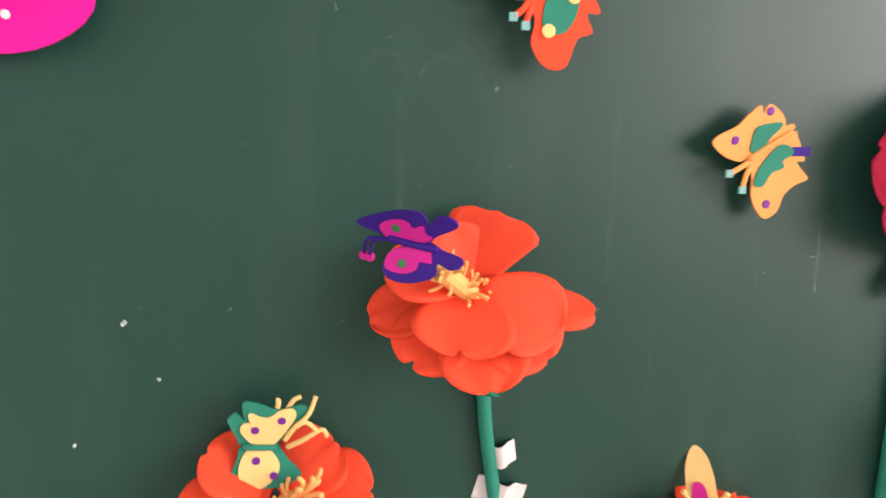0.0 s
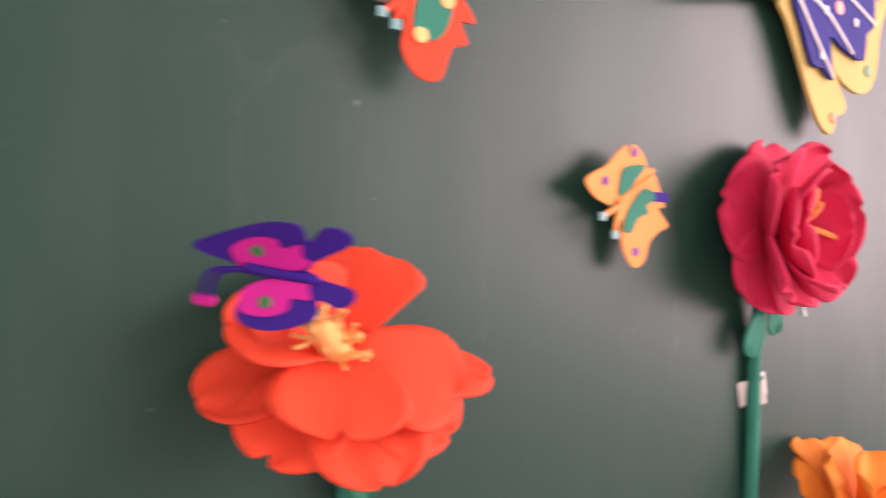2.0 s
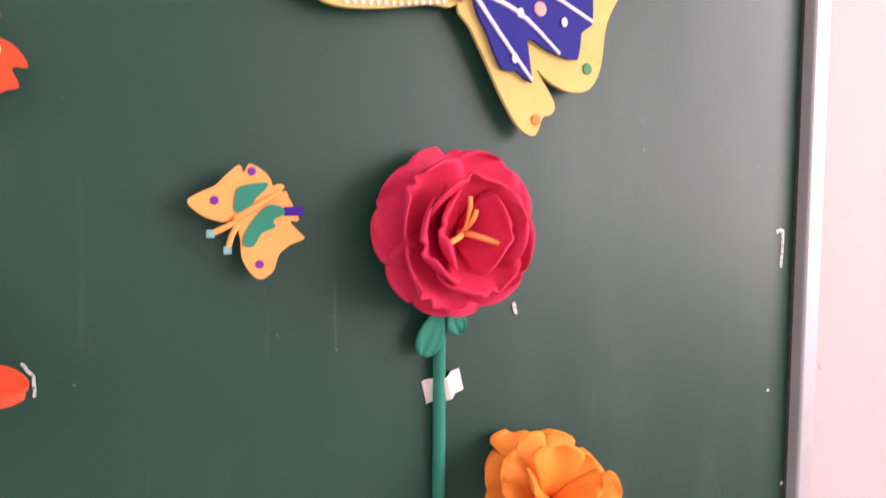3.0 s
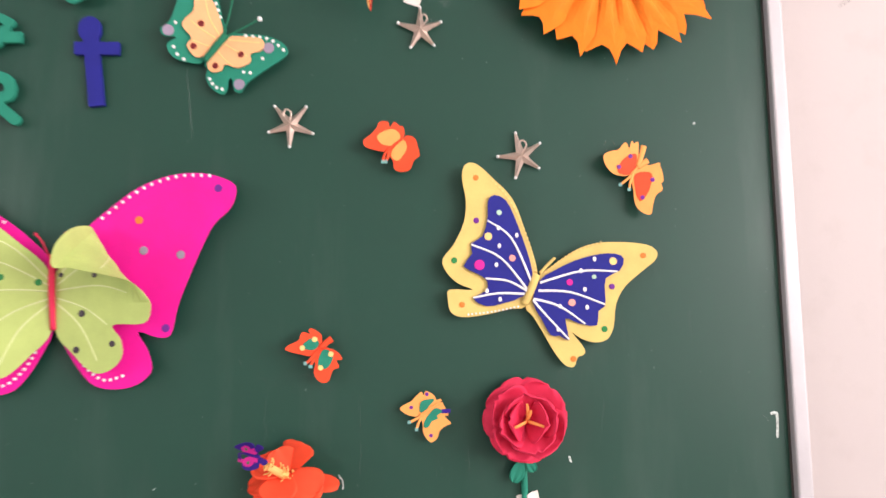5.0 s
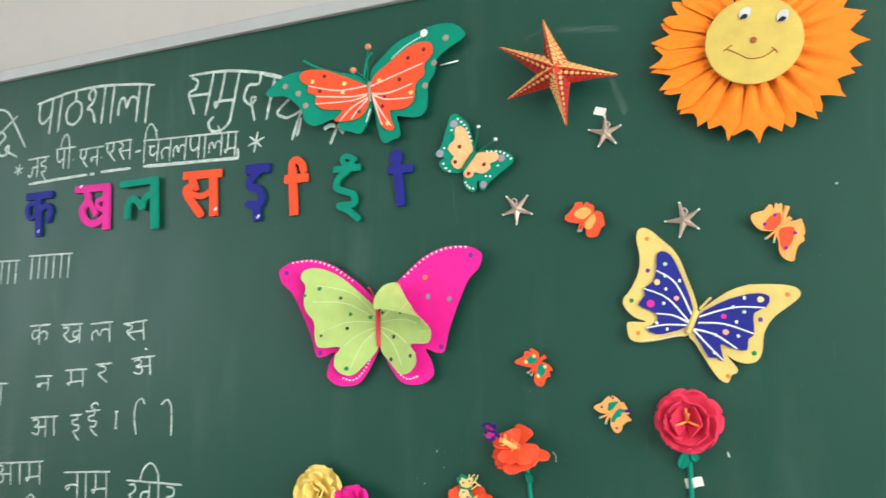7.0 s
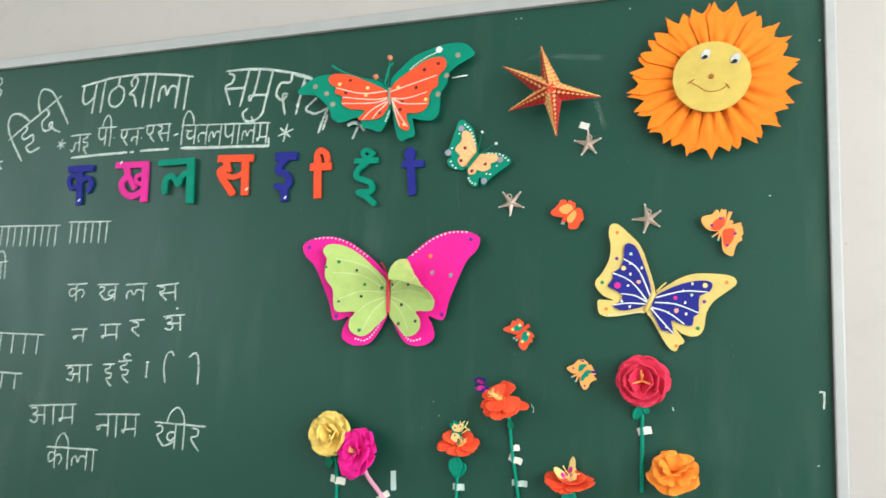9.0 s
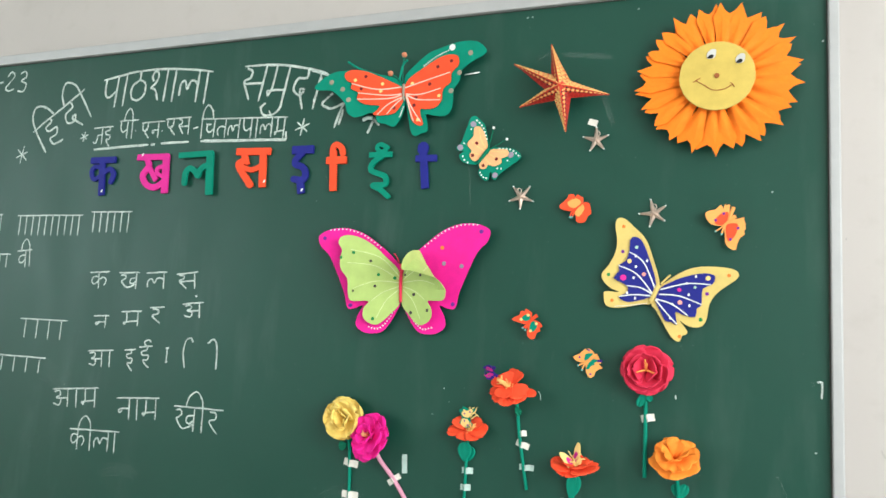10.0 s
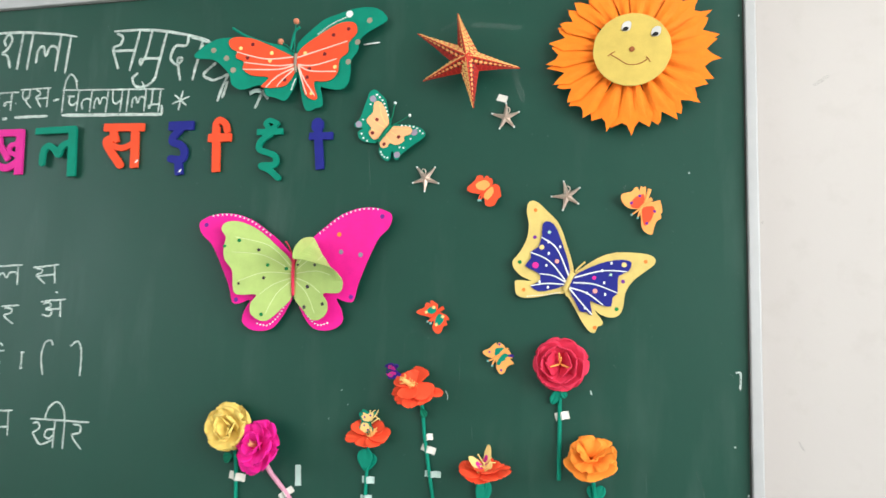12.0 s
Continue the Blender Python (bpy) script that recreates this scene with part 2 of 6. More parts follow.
def fold(angle, curl=0.0, reach=0.15, spin=0.0):
    """Lifts a wing about its root line by an angle in degrees, with curl more degrees towards the tip; spin swings its tip up in the plane."""
    a, w = radians(angle), radians(spin)

    def f(x, y, z):
        s, k = abs(x), 1 if x >= 0 else -1
        s, y = s * math.cos(w) - y * math.sin(w), s * math.sin(w) + y * math.cos(w)
        b = a + radians(curl) * min(1.0, max(0.0, s) / reach) * 0.5
        return k * (s * math.cos(b) - z * math.sin(b)), y, s * math.sin(b) + z * math.cos(b)
    return f


def capsule_field(strokes, res):
    """The union of broad strokes as a cut-out: straight strokes end square, curved ones round. Returns faces on a grid."""
    segs = []
    for width, pts in strokes:
        line = [Vector((x, y)) * 0.01 for x, y in pts] if len(pts) == 2 else [Vector(p[:2]) * 0.01 for p in smooth_line(pts, 5)]
        segs += [(a, b, width * 0.005, len(pts) == 2) for a, b in zip(line, line[1:])]
    lo = Vector((min(min(a.x, b.x) - w for a, b, w, _ in segs), min(min(a.y, b.y) - w for a, b, w, _ in segs))) - Vector((2 * res, 2 * res))
    hi = Vector((max(max(a.x, b.x) + w for a, b, w, _ in segs), max(max(a.y, b.y) + w for a, b, w, _ in segs))) + Vector((2 * res, 2 * res))
    gx, gy = np.meshgrid(np.arange(lo.x, hi.x, res), np.arange(lo.y, hi.y, res), indexing="ij")
    d = np.full(gx.shape, 1.0)
    for a, b, w, square in segs:
        ab = b - a
        n2 = max(ab.length_squared, 1e-12)
        t = ((gx - a.x) * ab.x + (gy - a.y) * ab.y) / n2
        if square:
            ln = math.sqrt(n2)
            side = np.abs((gx - a.x) * ab.y - (gy - a.y) * ab.x) / ln - w
            end = np.abs(t - 0.5) * ln - ln / 2 - 0.0006
            dd = np.maximum(side, end)
        else:
            t = np.clip(t, 0, 1)
            dd = np.hypot(gx - a.x - t * ab.x, gy - a.y - t * ab.y) - w
        d = np.minimum(d, dd)
    return gx, gy, d


def strokes_into(bm, strokes, thick, res=0.0011):
    gx, gy, d = capsule_field(strokes, res)
    verts, ni, nj = {}, *gx.shape

    def corner(i, j):
        key = (i, j)
        if key not in verts:
            verts[key] = bm.verts.new((gx[i, j], gy[i, j], 0))
        return verts[key]

    def crossing(i, j, k, m):
        key = (min((i, j), (k, m)), max((i, j), (k, m)))
        if key not in verts:
            t = d[i, j] / (d[i, j] - d[k, m])
            verts[key] = bm.verts.new((gx[i, j] + t * (gx[k, m] - gx[i, j]), gy[i, j] + t * (gy[k, m] - gy[i, j]), 0))
        return verts[key]
    for i in range(ni - 1):
        for j in range(nj - 1):
            ring = ((i, j), (i + 1, j), (i + 1, j + 1), (i, j + 1))
            inside = [d[c] < 0 for c in ring]
            if not any(inside):
                continue
            poly = []
            for k in range(4):
                a, b = ring[k], ring[(k + 1) % 4]
                if inside[k]:
                    poly.append(corner(*a))
                if inside[k] != inside[(k + 1) % 4]:
                    poly.append(crossing(*a, *b))
            if len(poly) > 2:
                bm.faces.new(poly)
    up = bmesh.ops.extrude_face_region(bm, geom=bm.faces[:])
    for g in up["geom"]:
        if isinstance(g, bmesh.types.BMVert):
            g.co.z += thick


def ribbon_into(bm, line, width, z, wobble=0.0):
    """A flat chalk stroke of uneven width."""
    n, prev = len(line), None
    for i, p in enumerate(line):
        d = line[min(i + 1, n - 1)] - line[max(i - 1, 0)]
        side = Vector((-d.y, d.x, 0)).normalized() if d.length > 1e-9 else Vector((1, 0, 0))
        w = width * 0.5 * (0.85 + 0.3 * random.random()) * (0.7 if i in (0, n - 1) else 1.0)
        j = Vector((random.uniform(-wobble, wobble), random.uniform(-wobble, wobble), 0))
        a, b = bm.verts.new((p + j + side * w)[:2] + (z,)), bm.verts.new((p + j - side * w)[:2] + (z,))
        if prev:
            bm.faces.new((prev[0], prev[1], b, a))
        prev = (a, b)


# ---- the room ----
def room_box(name, lo, hi, material, label, kind="structure", category="wall"):
    bm = bmesh.new()
    box_into(bm, lo, hi)
    me = bpy.data.meshes.new(name)
    bm.to_mesh(me)
    bm.free()
    me.materials.append(material)
    return tagged(new(name, me), label, category, "", kind)


def pierced_wall(name, x, y0, y1, w, material, label):
    """A side wall with one window opening through it."""
    bm = bmesh.new()
    z1, t = ROOM["z1"], 0.2
    x0, x1 = (x, x + t) if x > 0 else (x - t, x)
    for a, b, c, d in ((y0, w[0], 0, z1), (w[1], y1, 0, z1), (w[0], w[1], 0, WIN_Z[0]), (w[0], w[1], WIN_Z[1], z1)):
        box_into(bm, (x0, a, c), (x1, b, d))
    me = bpy.data.meshes.new(name)
    bm.to_mesh(me)
    bm.free()
    me.materials.append(material)
    return tagged(new(name, me), label, "wall", "", "structure")


R = ROOM
room_box("wall_north", (R["x0"] - 0.2, R["y1"], 0), (R["x1"] + 0.2, R["y1"] + 0.2, R["z1"]), WALL, "cream painted classroom wall behind the chalkboard")
# out of view: rear and side walls act as pale reflectors
room_box("wall_south", (R["x0"] - 0.2, R["y0"] - 0.2, 0), (R["x1"] + 0.2, R["y0"], R["z1"]), FILL_WALL, "unseen rear classroom wall, white to bounce fill light")
pierced_wall("wall_east", R["x1"], R["y0"], R["y1"], WIN_RIGHT, FILL_WALL, "unseen side wall with a window opening, white to bounce fill light")
pierced_wall("wall_west", R["x0"], R["y0"], R["y1"], WIN_LEFT, FILL_WALL, "unseen side wall with a window opening, white to bounce fill light")
room_box("floor", (R["x0"] - 0.2, R["y0"] - 0.2, -0.1), (R["x1"] + 0.2, R["y1"] + 0.2, 0), FLOOR, "unseen classroom floor, grey lightened to bounce fill light", category="floor")
room_box("ceiling", (R["x0"] - 0.2, R["y0"] - 0.2, R["z1"]), (R["x1"] + 0.2, R["y1"] + 0.2, R["z1"] + 0.1), CEIL, "white painted classroom ceiling", category="ceiling")

# ---- the chalkboard ----
EDGE, TOP, LEFT, LOW = 0.673, 2.119, -1.78, 0.90
board = thing("chalkboard", Matrix.Identity(4), "dusty dark green chalkboard in a silver frame on the wall", "chalkboard")
bm = bmesh.new()
box_into(bm, (LEFT - 0.004, 0, LOW - 0.004), (EDGE + 0.004, 0.028, TOP + 0.004))
part("writing_surface", bm, BOARD, board, "matt dark green painted writing surface")


def frame_bar(name, lo, hi, strip_box):
    """An aluminium channel: a rounded bar and a dark strip as its inner shadow."""
    bm = bmesh.new()
    box_into(bm, lo, hi)
    bevel(bm, 0.003, 3)
    bar = part(name, bm, FRAME, board, "scuffed silver aluminium frame bar", smooth=False)
    # the shadow where bar meets board, built as a thin dark box
    bm = bmesh.new()
    box_into(bm, *strip_box)
    part("shade_strip", bm, SHADE_STRIP, bar, "dark strip put in as the shadow along the frame")
    return bar


W_BAR = 0.0172
frame_bar("frame_side", (EDGE + 0.001, -0.010, LOW), (EDGE + W_BAR, 0.029, TOP - 0.002), ((EDGE - 0.0012, -0.0012, LOW), (EDGE + 0.0016, 0.004, TOP)))
frame_bar("frame_side", (LEFT - W_BAR, -0.010, LOW), (LEFT - 0.001, 0.029, TOP - 0.002), ((LEFT - 0.0016, -0.0012, LOW), (LEFT + 0.0012, 0.004, TOP)))
frame_bar("frame_top", (LEFT - W_BAR, -0.010, TOP), (EDGE + W_BAR - 0.002, 0.029, TOP + 0.024), ((LEFT, -0.001, TOP - 0.0014), (EDGE - 0.002, 0.004, TOP + 0.0012)))
frame_bar("frame_bottom", (LEFT - W_BAR, -0.010, LOW - W_BAR), (EDGE + W_BAR, 0.029, LOW - 0.001), ((LEFT, -0.001, LOW - 0.0012), (EDGE - 0.002, 0.004, LOW + 0.0012)))

# ---- chalk writing ----
# Each glyph: advance and strokes in letter heights; baseline 0, head line 1.
GLYPHS = {
    "ka": (0.95, [[(.45, 1), (.46, 0)], [(.45, .72), (.2, .74), (.1, .5), (.24, .3), (.45, .5)], [(.45, .55), (.68, .68), (.82, .48), (.72, .22)]]),
    "kha": (1.0, [[(.1, .84), (.3, .86), (.33, .66), (.12, .5)], [(.12, .5), (.42, .1), (.84, .3)], [(.84, .66), (.6, .62), (.56, .4), (.7, .32), (.84, .46)], [(.86, 1), (.86, 0)]]),
    "la": (0.95, [[(.08, .16), (.08, .5), (.24, .64), (.38, .38), (.48, .62), (.66, .66), (.8, .55)], [(.8, 1), (.8, 0)]]),
    "sa": (0.95, [[(.1, .94), (.32, .84), (.3, .66), (.12, .55), (.44, .05)], [(.18, .5), (.5, .5), (.8, .5)], [(.8, 1), (.8, 0)]]),
    "na": (0.8, [[(.62, .5), (.3, .5), (.12, .42), (.18, .3), (.28, .42)], [(.62, 1), (.62, 0)]]),
    "ma": (0.85, [[(.22, 1), (.22, .36), (.08, .3), (.14, .18), (.24, .32), (.68, .36)], [(.68, 1), (.68, 0)]]),
    "ra": (0.65, [[(.12, .9), (.36, .86), (.36, .62), (.12, .5), (.46, .04)]]),
    "a": (0.95, [[(.1, .86), (.34, .9), (.38, .66), (.2, .55), (.42, .44), (.34, .14), (.06, .26)], [(.32, .52), (.74, .5)], [(.74, 1), (.74, 0)]]),
    "aa": (0.4, [[(.2, 1), (.2, 0)]]),
    "i": (0.75, [[(.45, 1), (.45, .82), (.15, .75), (.2, .58), (.5, .52), (.45, .3), (.2, .3), (.35, .05), (.52, -.12)]]),
    "ii": (0.75, [[(.45, 1), (.45, .82), (.15, .75), (.2, .58), (.5, .52), (.45, .3), (.2, .3), (.35, .05), (.52, -.12)], [(.45, 1), (.3, 1.22), (.55, 1.34), (.68, 1.2)]]),
    "mi": (0.32, [[(.15, 0), (.10, 1), (.18, 1.5), (.42, 1.72), (.72, 1.48), (.9, 1.02)]]),
    "mii": (0.36, [[(-.5, 1.02), (-.40, 1.42), (-.14, 1.66), (.10, 1.42), (.18, 1.02), (.20, 0)]]),
    "pa": (0.85, [[(.14, 1), (.16, .56), (.36, .36), (.66, .52)], [(.68, 1), (.68, 0)]]),
    "tha": (0.85, [[(.4, 1), (.4, .74), (.12, .55), (.14, .22), (.42, .08), (.7, .25), (.68, .58), (.4, .74)]]),
    "sha": (0.9, [[(.20, .64), (.10, .80), (.24, .96), (.38, .80), (.28, .58), (.10, .44), (.30, .38), (.48, .04)], [(.74, 1), (.74, 0)]]),
    "u": (0.0, [[(-.72, -.03), (-.84, -.18), (-.66, -.36), (-.36, -.32), (-.18, -.14), (-.17, .05)]]),
    "da": (0.75, [[(.5, 1), (.5, .76), (.2, .7), (.14, .4), (.38, .28), (.5, .44), (.36, .4), (.6, -.06)]]),
    "ya": (0.9, [[(.1, .92), (.3, .76), (.16, .5), (.4, .32), (.7, .52)], [(.72, 1), (.72, 0)]]),
    "ha": (0.75, [[(.4, 1), (.4, .86), (.15, .8), (.2, .62), (.5, .55), (.4, .34), (.15, .36), (.2, .1), (.55, 0)]]),
    "dot": (0.0, [[(-.40, 1.44), (-.30, 1.40)]]),
    "mid": (0.3, [[(.12, .42), (.18, .4)]]),
    "ca": (0.85, [[(.05, .72), (.5, .7)], [(.2, .72), (.2, .4), (.44, .3), (.7, .5)], [(.7, 1), (.7, 0)]]),
    "ta": (0.8, [[(.2, .12), (.1, .42), (.3, .6), (.64, .56)], [(.64, 1), (.64, 0)]]),
    "e": (0.0, [[(-.2, 1.0), (-.46, 1.34)]]),
    "ja": (0.9, [[(.04, .2), (.2, .08), (.36, .3), (.4, .55), (.74, .55)], [(.74, 1), (.74, 0)]]),
    "ee": (0.85, [[(.14, .95), (.14, .62), (.3, .48), (.5, .62)], [(.56, 1), (.54, .6), (.36, .4), (.7, .02)]]),
    "va": (0.8, [[(.65, .7), (.3, .7), (.15, .45), (.35, .26), (.65, .45)], [(.67, 1), (.67, 0)]]),
    "two": (0.7, [[(.1, .78), (.3, 1), (.5, .8), (.2, .4), (.08, .2), (.3, .1), (.6, .2)]]),
    "three": (0.7, [[(.12, .9), (.4, 1), (.5, .75), (.25, .55), (.55, .4), (.45, .05), (.1, .08)]]),
    "dash": (0.5, [[(.05, .45), (.4, .5)]]),
    "tick": (0.3, [[(.15, .95), (.16, .1)], [(.06, .95), (.28, .97)], [(.08, .1), (.26, .12)]]),
}
RAISE = [0]


def chalk_level():
    RAISE[0] = (RAISE[0] + 1) % 40
    return 0.0004 + 0.00002 * RAISE[0]


def chalk_word(glyphs, start, end, height, sag=0.0, head=True, stroke=0.0042, slant=0.0, label="white chalk handwriting"):
    """A handwritten word hung from its head line, which runs from start to end and may bow upwards by sag."""
    a, b = Vector((*start, 0)), Vector((*end, 0))
    along = b - a
    total = sum(GLYPHS[g][0] for g in glyphs)
    unit = along.length / total
    d = along.normalized()
    up = Vector((-d.y, d.x, 0))

    def at(x, y):
        t = x * unit / along.length
        bow = sag * 4 * t * (1 - t)
        return a + d * (x * unit + slant * y * height) + up * ((y - 1) * height + bow)
    bm = bmesh.new()
    pen = 0.0
    for g in glyphs:
        adv, strokes = GLYPHS[g]
        j = random.uniform(-0.03, 0.03)
        for s in strokes:
            line = smooth_line([at(pen + x, y + j * (1 - y)) for x, y in s], 5)
            if len(line) == 2:
                line = [line[0].lerp(line[1], k / 5) for k in range(6)]
            ribbon_into(bm, line, stroke, chalk_level(), 0.0003)
        pen += adv
    if head:
        ribbon_into(bm, [at(total * k / 12, 1 + random.uniform(-.01, .01)) for k in range(-1 if head == 2 else 0, 13)], stroke, chalk_level(), 0.0003)
    return part("chalk_word", bm, CHALK, board, label, BOARD_M)


def chalk_line(pts, stroke=0.004, material=None, name="chalk_line", label="white chalk stroke"):
    bm = bmesh.new()
    line = smooth_line(pts, 6)
    if len(line) == 2:
        line = [line[0].lerp(line[1], k / 8) for k in range(9)]
    ribbon_into(bm, line, stroke, chalk_level(), 0.0003)
    return part(name, bm, material or CHALK, board, label, BOARD_M)


def chalk_star(x, z, r):
    bm = bmesh.new()
    for k in range(3):
        a = math.pi * k / 3 + 0.35
        v = Vector((math.cos(a), math.sin(a), 0)) * r * random.uniform(0.85, 1.1)
        ribbon_into(bm, [Vector((x, z, 0)) + v * t for t in (-1, -.5, 0, .5, 1)], 0.0036, chalk_level(), 0.0004)
    part("chalk_star", bm, CHALK, board, "chalk asterisk", BOARD_M)


def chalk_bars(x0, x1, z, height, n):
    """Plain bars in place of a written name: one along the head line and short upright ones under it."""
    bm = bmesh.new()
    ribbon_into(bm, [Vector((x0 + (x1 - x0) * k / 10, z, 0)) for k in range(11)], 0.0034, chalk_level(), 0.0003)
    for k in range(2 * n):
        x = x0 + (x1 - x0) * (k + 0.5) / (2 * n)
        ribbon_into(bm, [Vector((x, z - height * q, 0)) for q in (0, .25, .5, .75, 1)], 0.0036, chalk_level(), 0.0003)
    part("chalk_bar", bm, CHALK, board, "plain white chalk bars", BOARD_M)


BOARD_M = pose(0, 0, 0, 90, 0, 0)
chalk_word(["pa", "aa", "tha", "sha", "aa", "la", "aa"], (-0.872, 2.056), (-0.556, 2.052), 0.078, sag=0.017, stroke=0.0052, slant=0.06)
chalk_word(["sa", "ma", "u", "da", "aa"], (-0.470, 2.058), (-0.262, 2.026), 0.082, sag=0.010, stroke=0.0052, slant=0.04)
for pts in ([(-.297, 2.035), (-.272, 2.028), (-.244, 2.016)], [(-.272, 2.020), (-.279, 1.993), (-.2865, 1.966)], [(-.241, 1.982), (-.259, 1.968), (-.265, 1.958), (-.246, 1.949), (-.231, 1.952), (-.215, 1.959)],
            [(-.214, 1.960), (-.224, 1.936), (-.233, 1.907)], [(-.215, 1.946), (-.219, 1.928), (-.2236, 1.913)], [(-.142, 1.925), (-.149, 1.907), (-.156, 1.891)], [(-.144, 1.921), (-.137, 1.914), (-.131, 1.907)]):
    chalk_line(pts, 0.0052, label="stroke of a white chalk letter")
chalk_word(["mi", "ha", "dot", "da", "mii"], (-1.075, 1.938), (-0.925, 2.038), 0.075, stroke=0.005)
chalk_word(["ja", "i"], (-0.880, 1.938), (-0.820, 1.940), 0.042, stroke=0.0034)
chalk_word(["pa", "mii", "mid"], (-0.803, 1.952), (-0.748, 1.952), 0.044, stroke=0.0034)
chalk_word(["ee", "na", "mid"], (-0.738, 1.944), (-0.672, 1.945), 0.038, stroke=0.0034)
chalk_word(["ee", "sa"], (-0.668, 1.949), (-0.598, 1.950), 0.040, stroke=0.0034)
chalk_word(["dash"], (-0.593, 1.945), (-0.574, 1.946), 0.04, head=False)
chalk_word(["mi", "ca", "dot", "ta", "la", "pa", "aa", "la", "e", "ma"], (-0.571, 1.944), (-0.346, 1.936), 0.044, stroke=0.0034)
chalk_line([(-0.873, 1.886), (-0.79, 1.889), (-0.711, 1.891)], 0.0055)
chalk_line([(-0.704, 1.891), (-0.693, 1.891)], 0.0055)
chalk_line([(-0.676, 1.893), (-0.598, 1.893)], 0.0055)
chalk_line([(-0.566, 1.893), (-0.45, 1.890), (-0.345, 1.887)], 0.006)
chalk_line([(-0.3475, 1.905), (-0.346, 1.887)], 0.005)
for sx, sz, sr in ((-1.103, 1.882, 0.021), (-0.908, 1.919, 0.013), (-0.309, 1.913, 0.018)):
    chalk_star(sx, sz, sr)
chalk_word(["dash", "two", "three"], (-1.225, 2.104), (-1.112, 2.098), 0.055, head=False)
chalk_bars(-1.089, -0.880, 1.729, 0.048, 5)
chalk_bars(-0.856, -0.734, 1.736, 0.048, 3)
chalk_bars(-1.160, -1.138, 1.732, 0.044, 1)
chalk_word(["va", "mii"], (-1.073, 1.642), (-1.026, 1.646), 0.040, stroke=0.0034)
chalk_bars(-1.140, -1.094, 1.634, 0.032, 1)
ROW = dict(stroke=0.0034)
for gl, s, e, h in ((["ka"], (-.837, 1.595), (-.781, 1.598), .038), (["kha"], (-.752, 1.596), (-.694, 1.598), .037), (["la"], (-.675, 1.597), (-.618, 1.601), .038),
                    (["sa"], (-.592, 1.596), (-.536, 1.602), .034), (["na"], (-.811, 1.497), (-.766, 1.499), .028), (["ma"], (-.732, 1.509), (-.675, 1.513), .034),
                    (["ra"], (-.655, 1.521), (-.614, 1.524), .036), (["a", "dot"], (-.568, 1.532), (-.512, 1.538), .034), (["a", "aa"], (-.815, 1.418), (-.742, 1.424), .037),
                    (["i"], (-.711, 1.426), (-.680, 1.429), .042), (["ii"], (-.672, 1.434), (-.636, 1.439), .042),
                    (["a", "aa", "ma"], (-.905, 1.327), (-.772, 1.339), .042), (["na", "aa", "ma"], (-.718, 1.322), (-.602, 1.330), .046),
                    (["kha", "mii", "ra"], (-.562, 1.318), (-.437, 1.318), .049), (["ka", "mii", "la", "aa"], (-.840, 1.245), (-.701, 1.250), .044)):
    chalk_word(gl, s, e, h, **ROW)
chalk_word(["tick"], (-.602, 1.438), (-.590, 1.438), .034, head=False, **ROW)
chalk_line([(-.546, 1.398), (-.553, 1.43), (-.548, 1.455), (-.536, 1.461), (-.530, 1.452)], 0.0036)
chalk_line([(-.492, 1.452), (-.478, 1.461), (-.468, 1.445), (-.466, 1.399)], 0.0036)
chalk_bars(-1.034, -0.886, 1.482, 0.044, 2)
chalk_bars(-1.095, -0.938, 1.394, 0.036, 2)
# stray marks
chalk_line([(.236, 2.024), (.324, 2.012)], 0.010, FAINT, "chalk_smear", "faint rubbed chalk streak")
chalk_line([(.313, 1.940), (.332, 1.882)], 0.009, FAINT, "chalk_smear", "faint rubbed chalk streak")
chalk_line([(.065, 1.814), (.072, 1.742)], 0.0016, FAINT, "chalk_smear", "thin faint chalk line")
chalk_line([(.185, 2.018), (.215, 2.030)], 0.006, FAINT, "chalk_smear", "faint rubbed chalk streak")
chalk_line([(-.258, 1.83), (-.225, 1.772)], 0.0014, FAINT, "chalk_smear", "thin faint chalk line")
chalk_line([(.6545, 1.454), (.660, 1.455), (.6615, 1.451), (.6604, 1.430)], 0.0028)
chalk_line([(.646, 1.4535), (.649, 1.451), (.6505, 1.447)], 0.0016, FAINT)
chalk_line([(.4990 + .0058 * math.cos(k * .7), 1.7333 + .0058 * math.sin(k * .7)) for k in range(9)], 0.0012, FAINT, "chalk_smear", "faint round glue mark")
for x, z, w in ((.6686, 1.281, .003), (.651, 1.348, .0024), (.165, 2.104, .003), (.1745, 2.104, .003), (.370, 2.099, .003), (.666, 2.010, .003), (.590, 1.758, .003)):
    chalk_line([(x, z), (x + .002, z - .0016)], w, name="chalk_fleck", label="small white chalk fleck")
chalk_line([(.0396, 1.3984), (.0406, 1.3990), (.0416, 1.4000)], 0.0015)
chalk_line([(.046, 1.4045), (.0480, 1.4052)], 0.0012, FAINT)
chalk_line([(.052, 1.398), (.054, 1.3975)], 0.0016, FAINT)
chalk_line([(.340, 1.417), (.349, 1.418)], 0.0012, FAINT)
chalk_line([(.344, 1.433), (.345, 1.400)], 0.0012, FAINT)
chalk_line([(.2165, 1.407), (.2205, 1.401), (.2205, 1.393)], 0.0012)
chalk_line([(.4445, 1.4185), (.447, 1.412)], 0.0022)
chalk_line([(.052, 1.377), (.0525, 1.3755)], 0.0014)
chalk_line([(.02, 1.352), (.0208, 1.3512)], 0.0016)
rng = random.Random(5)
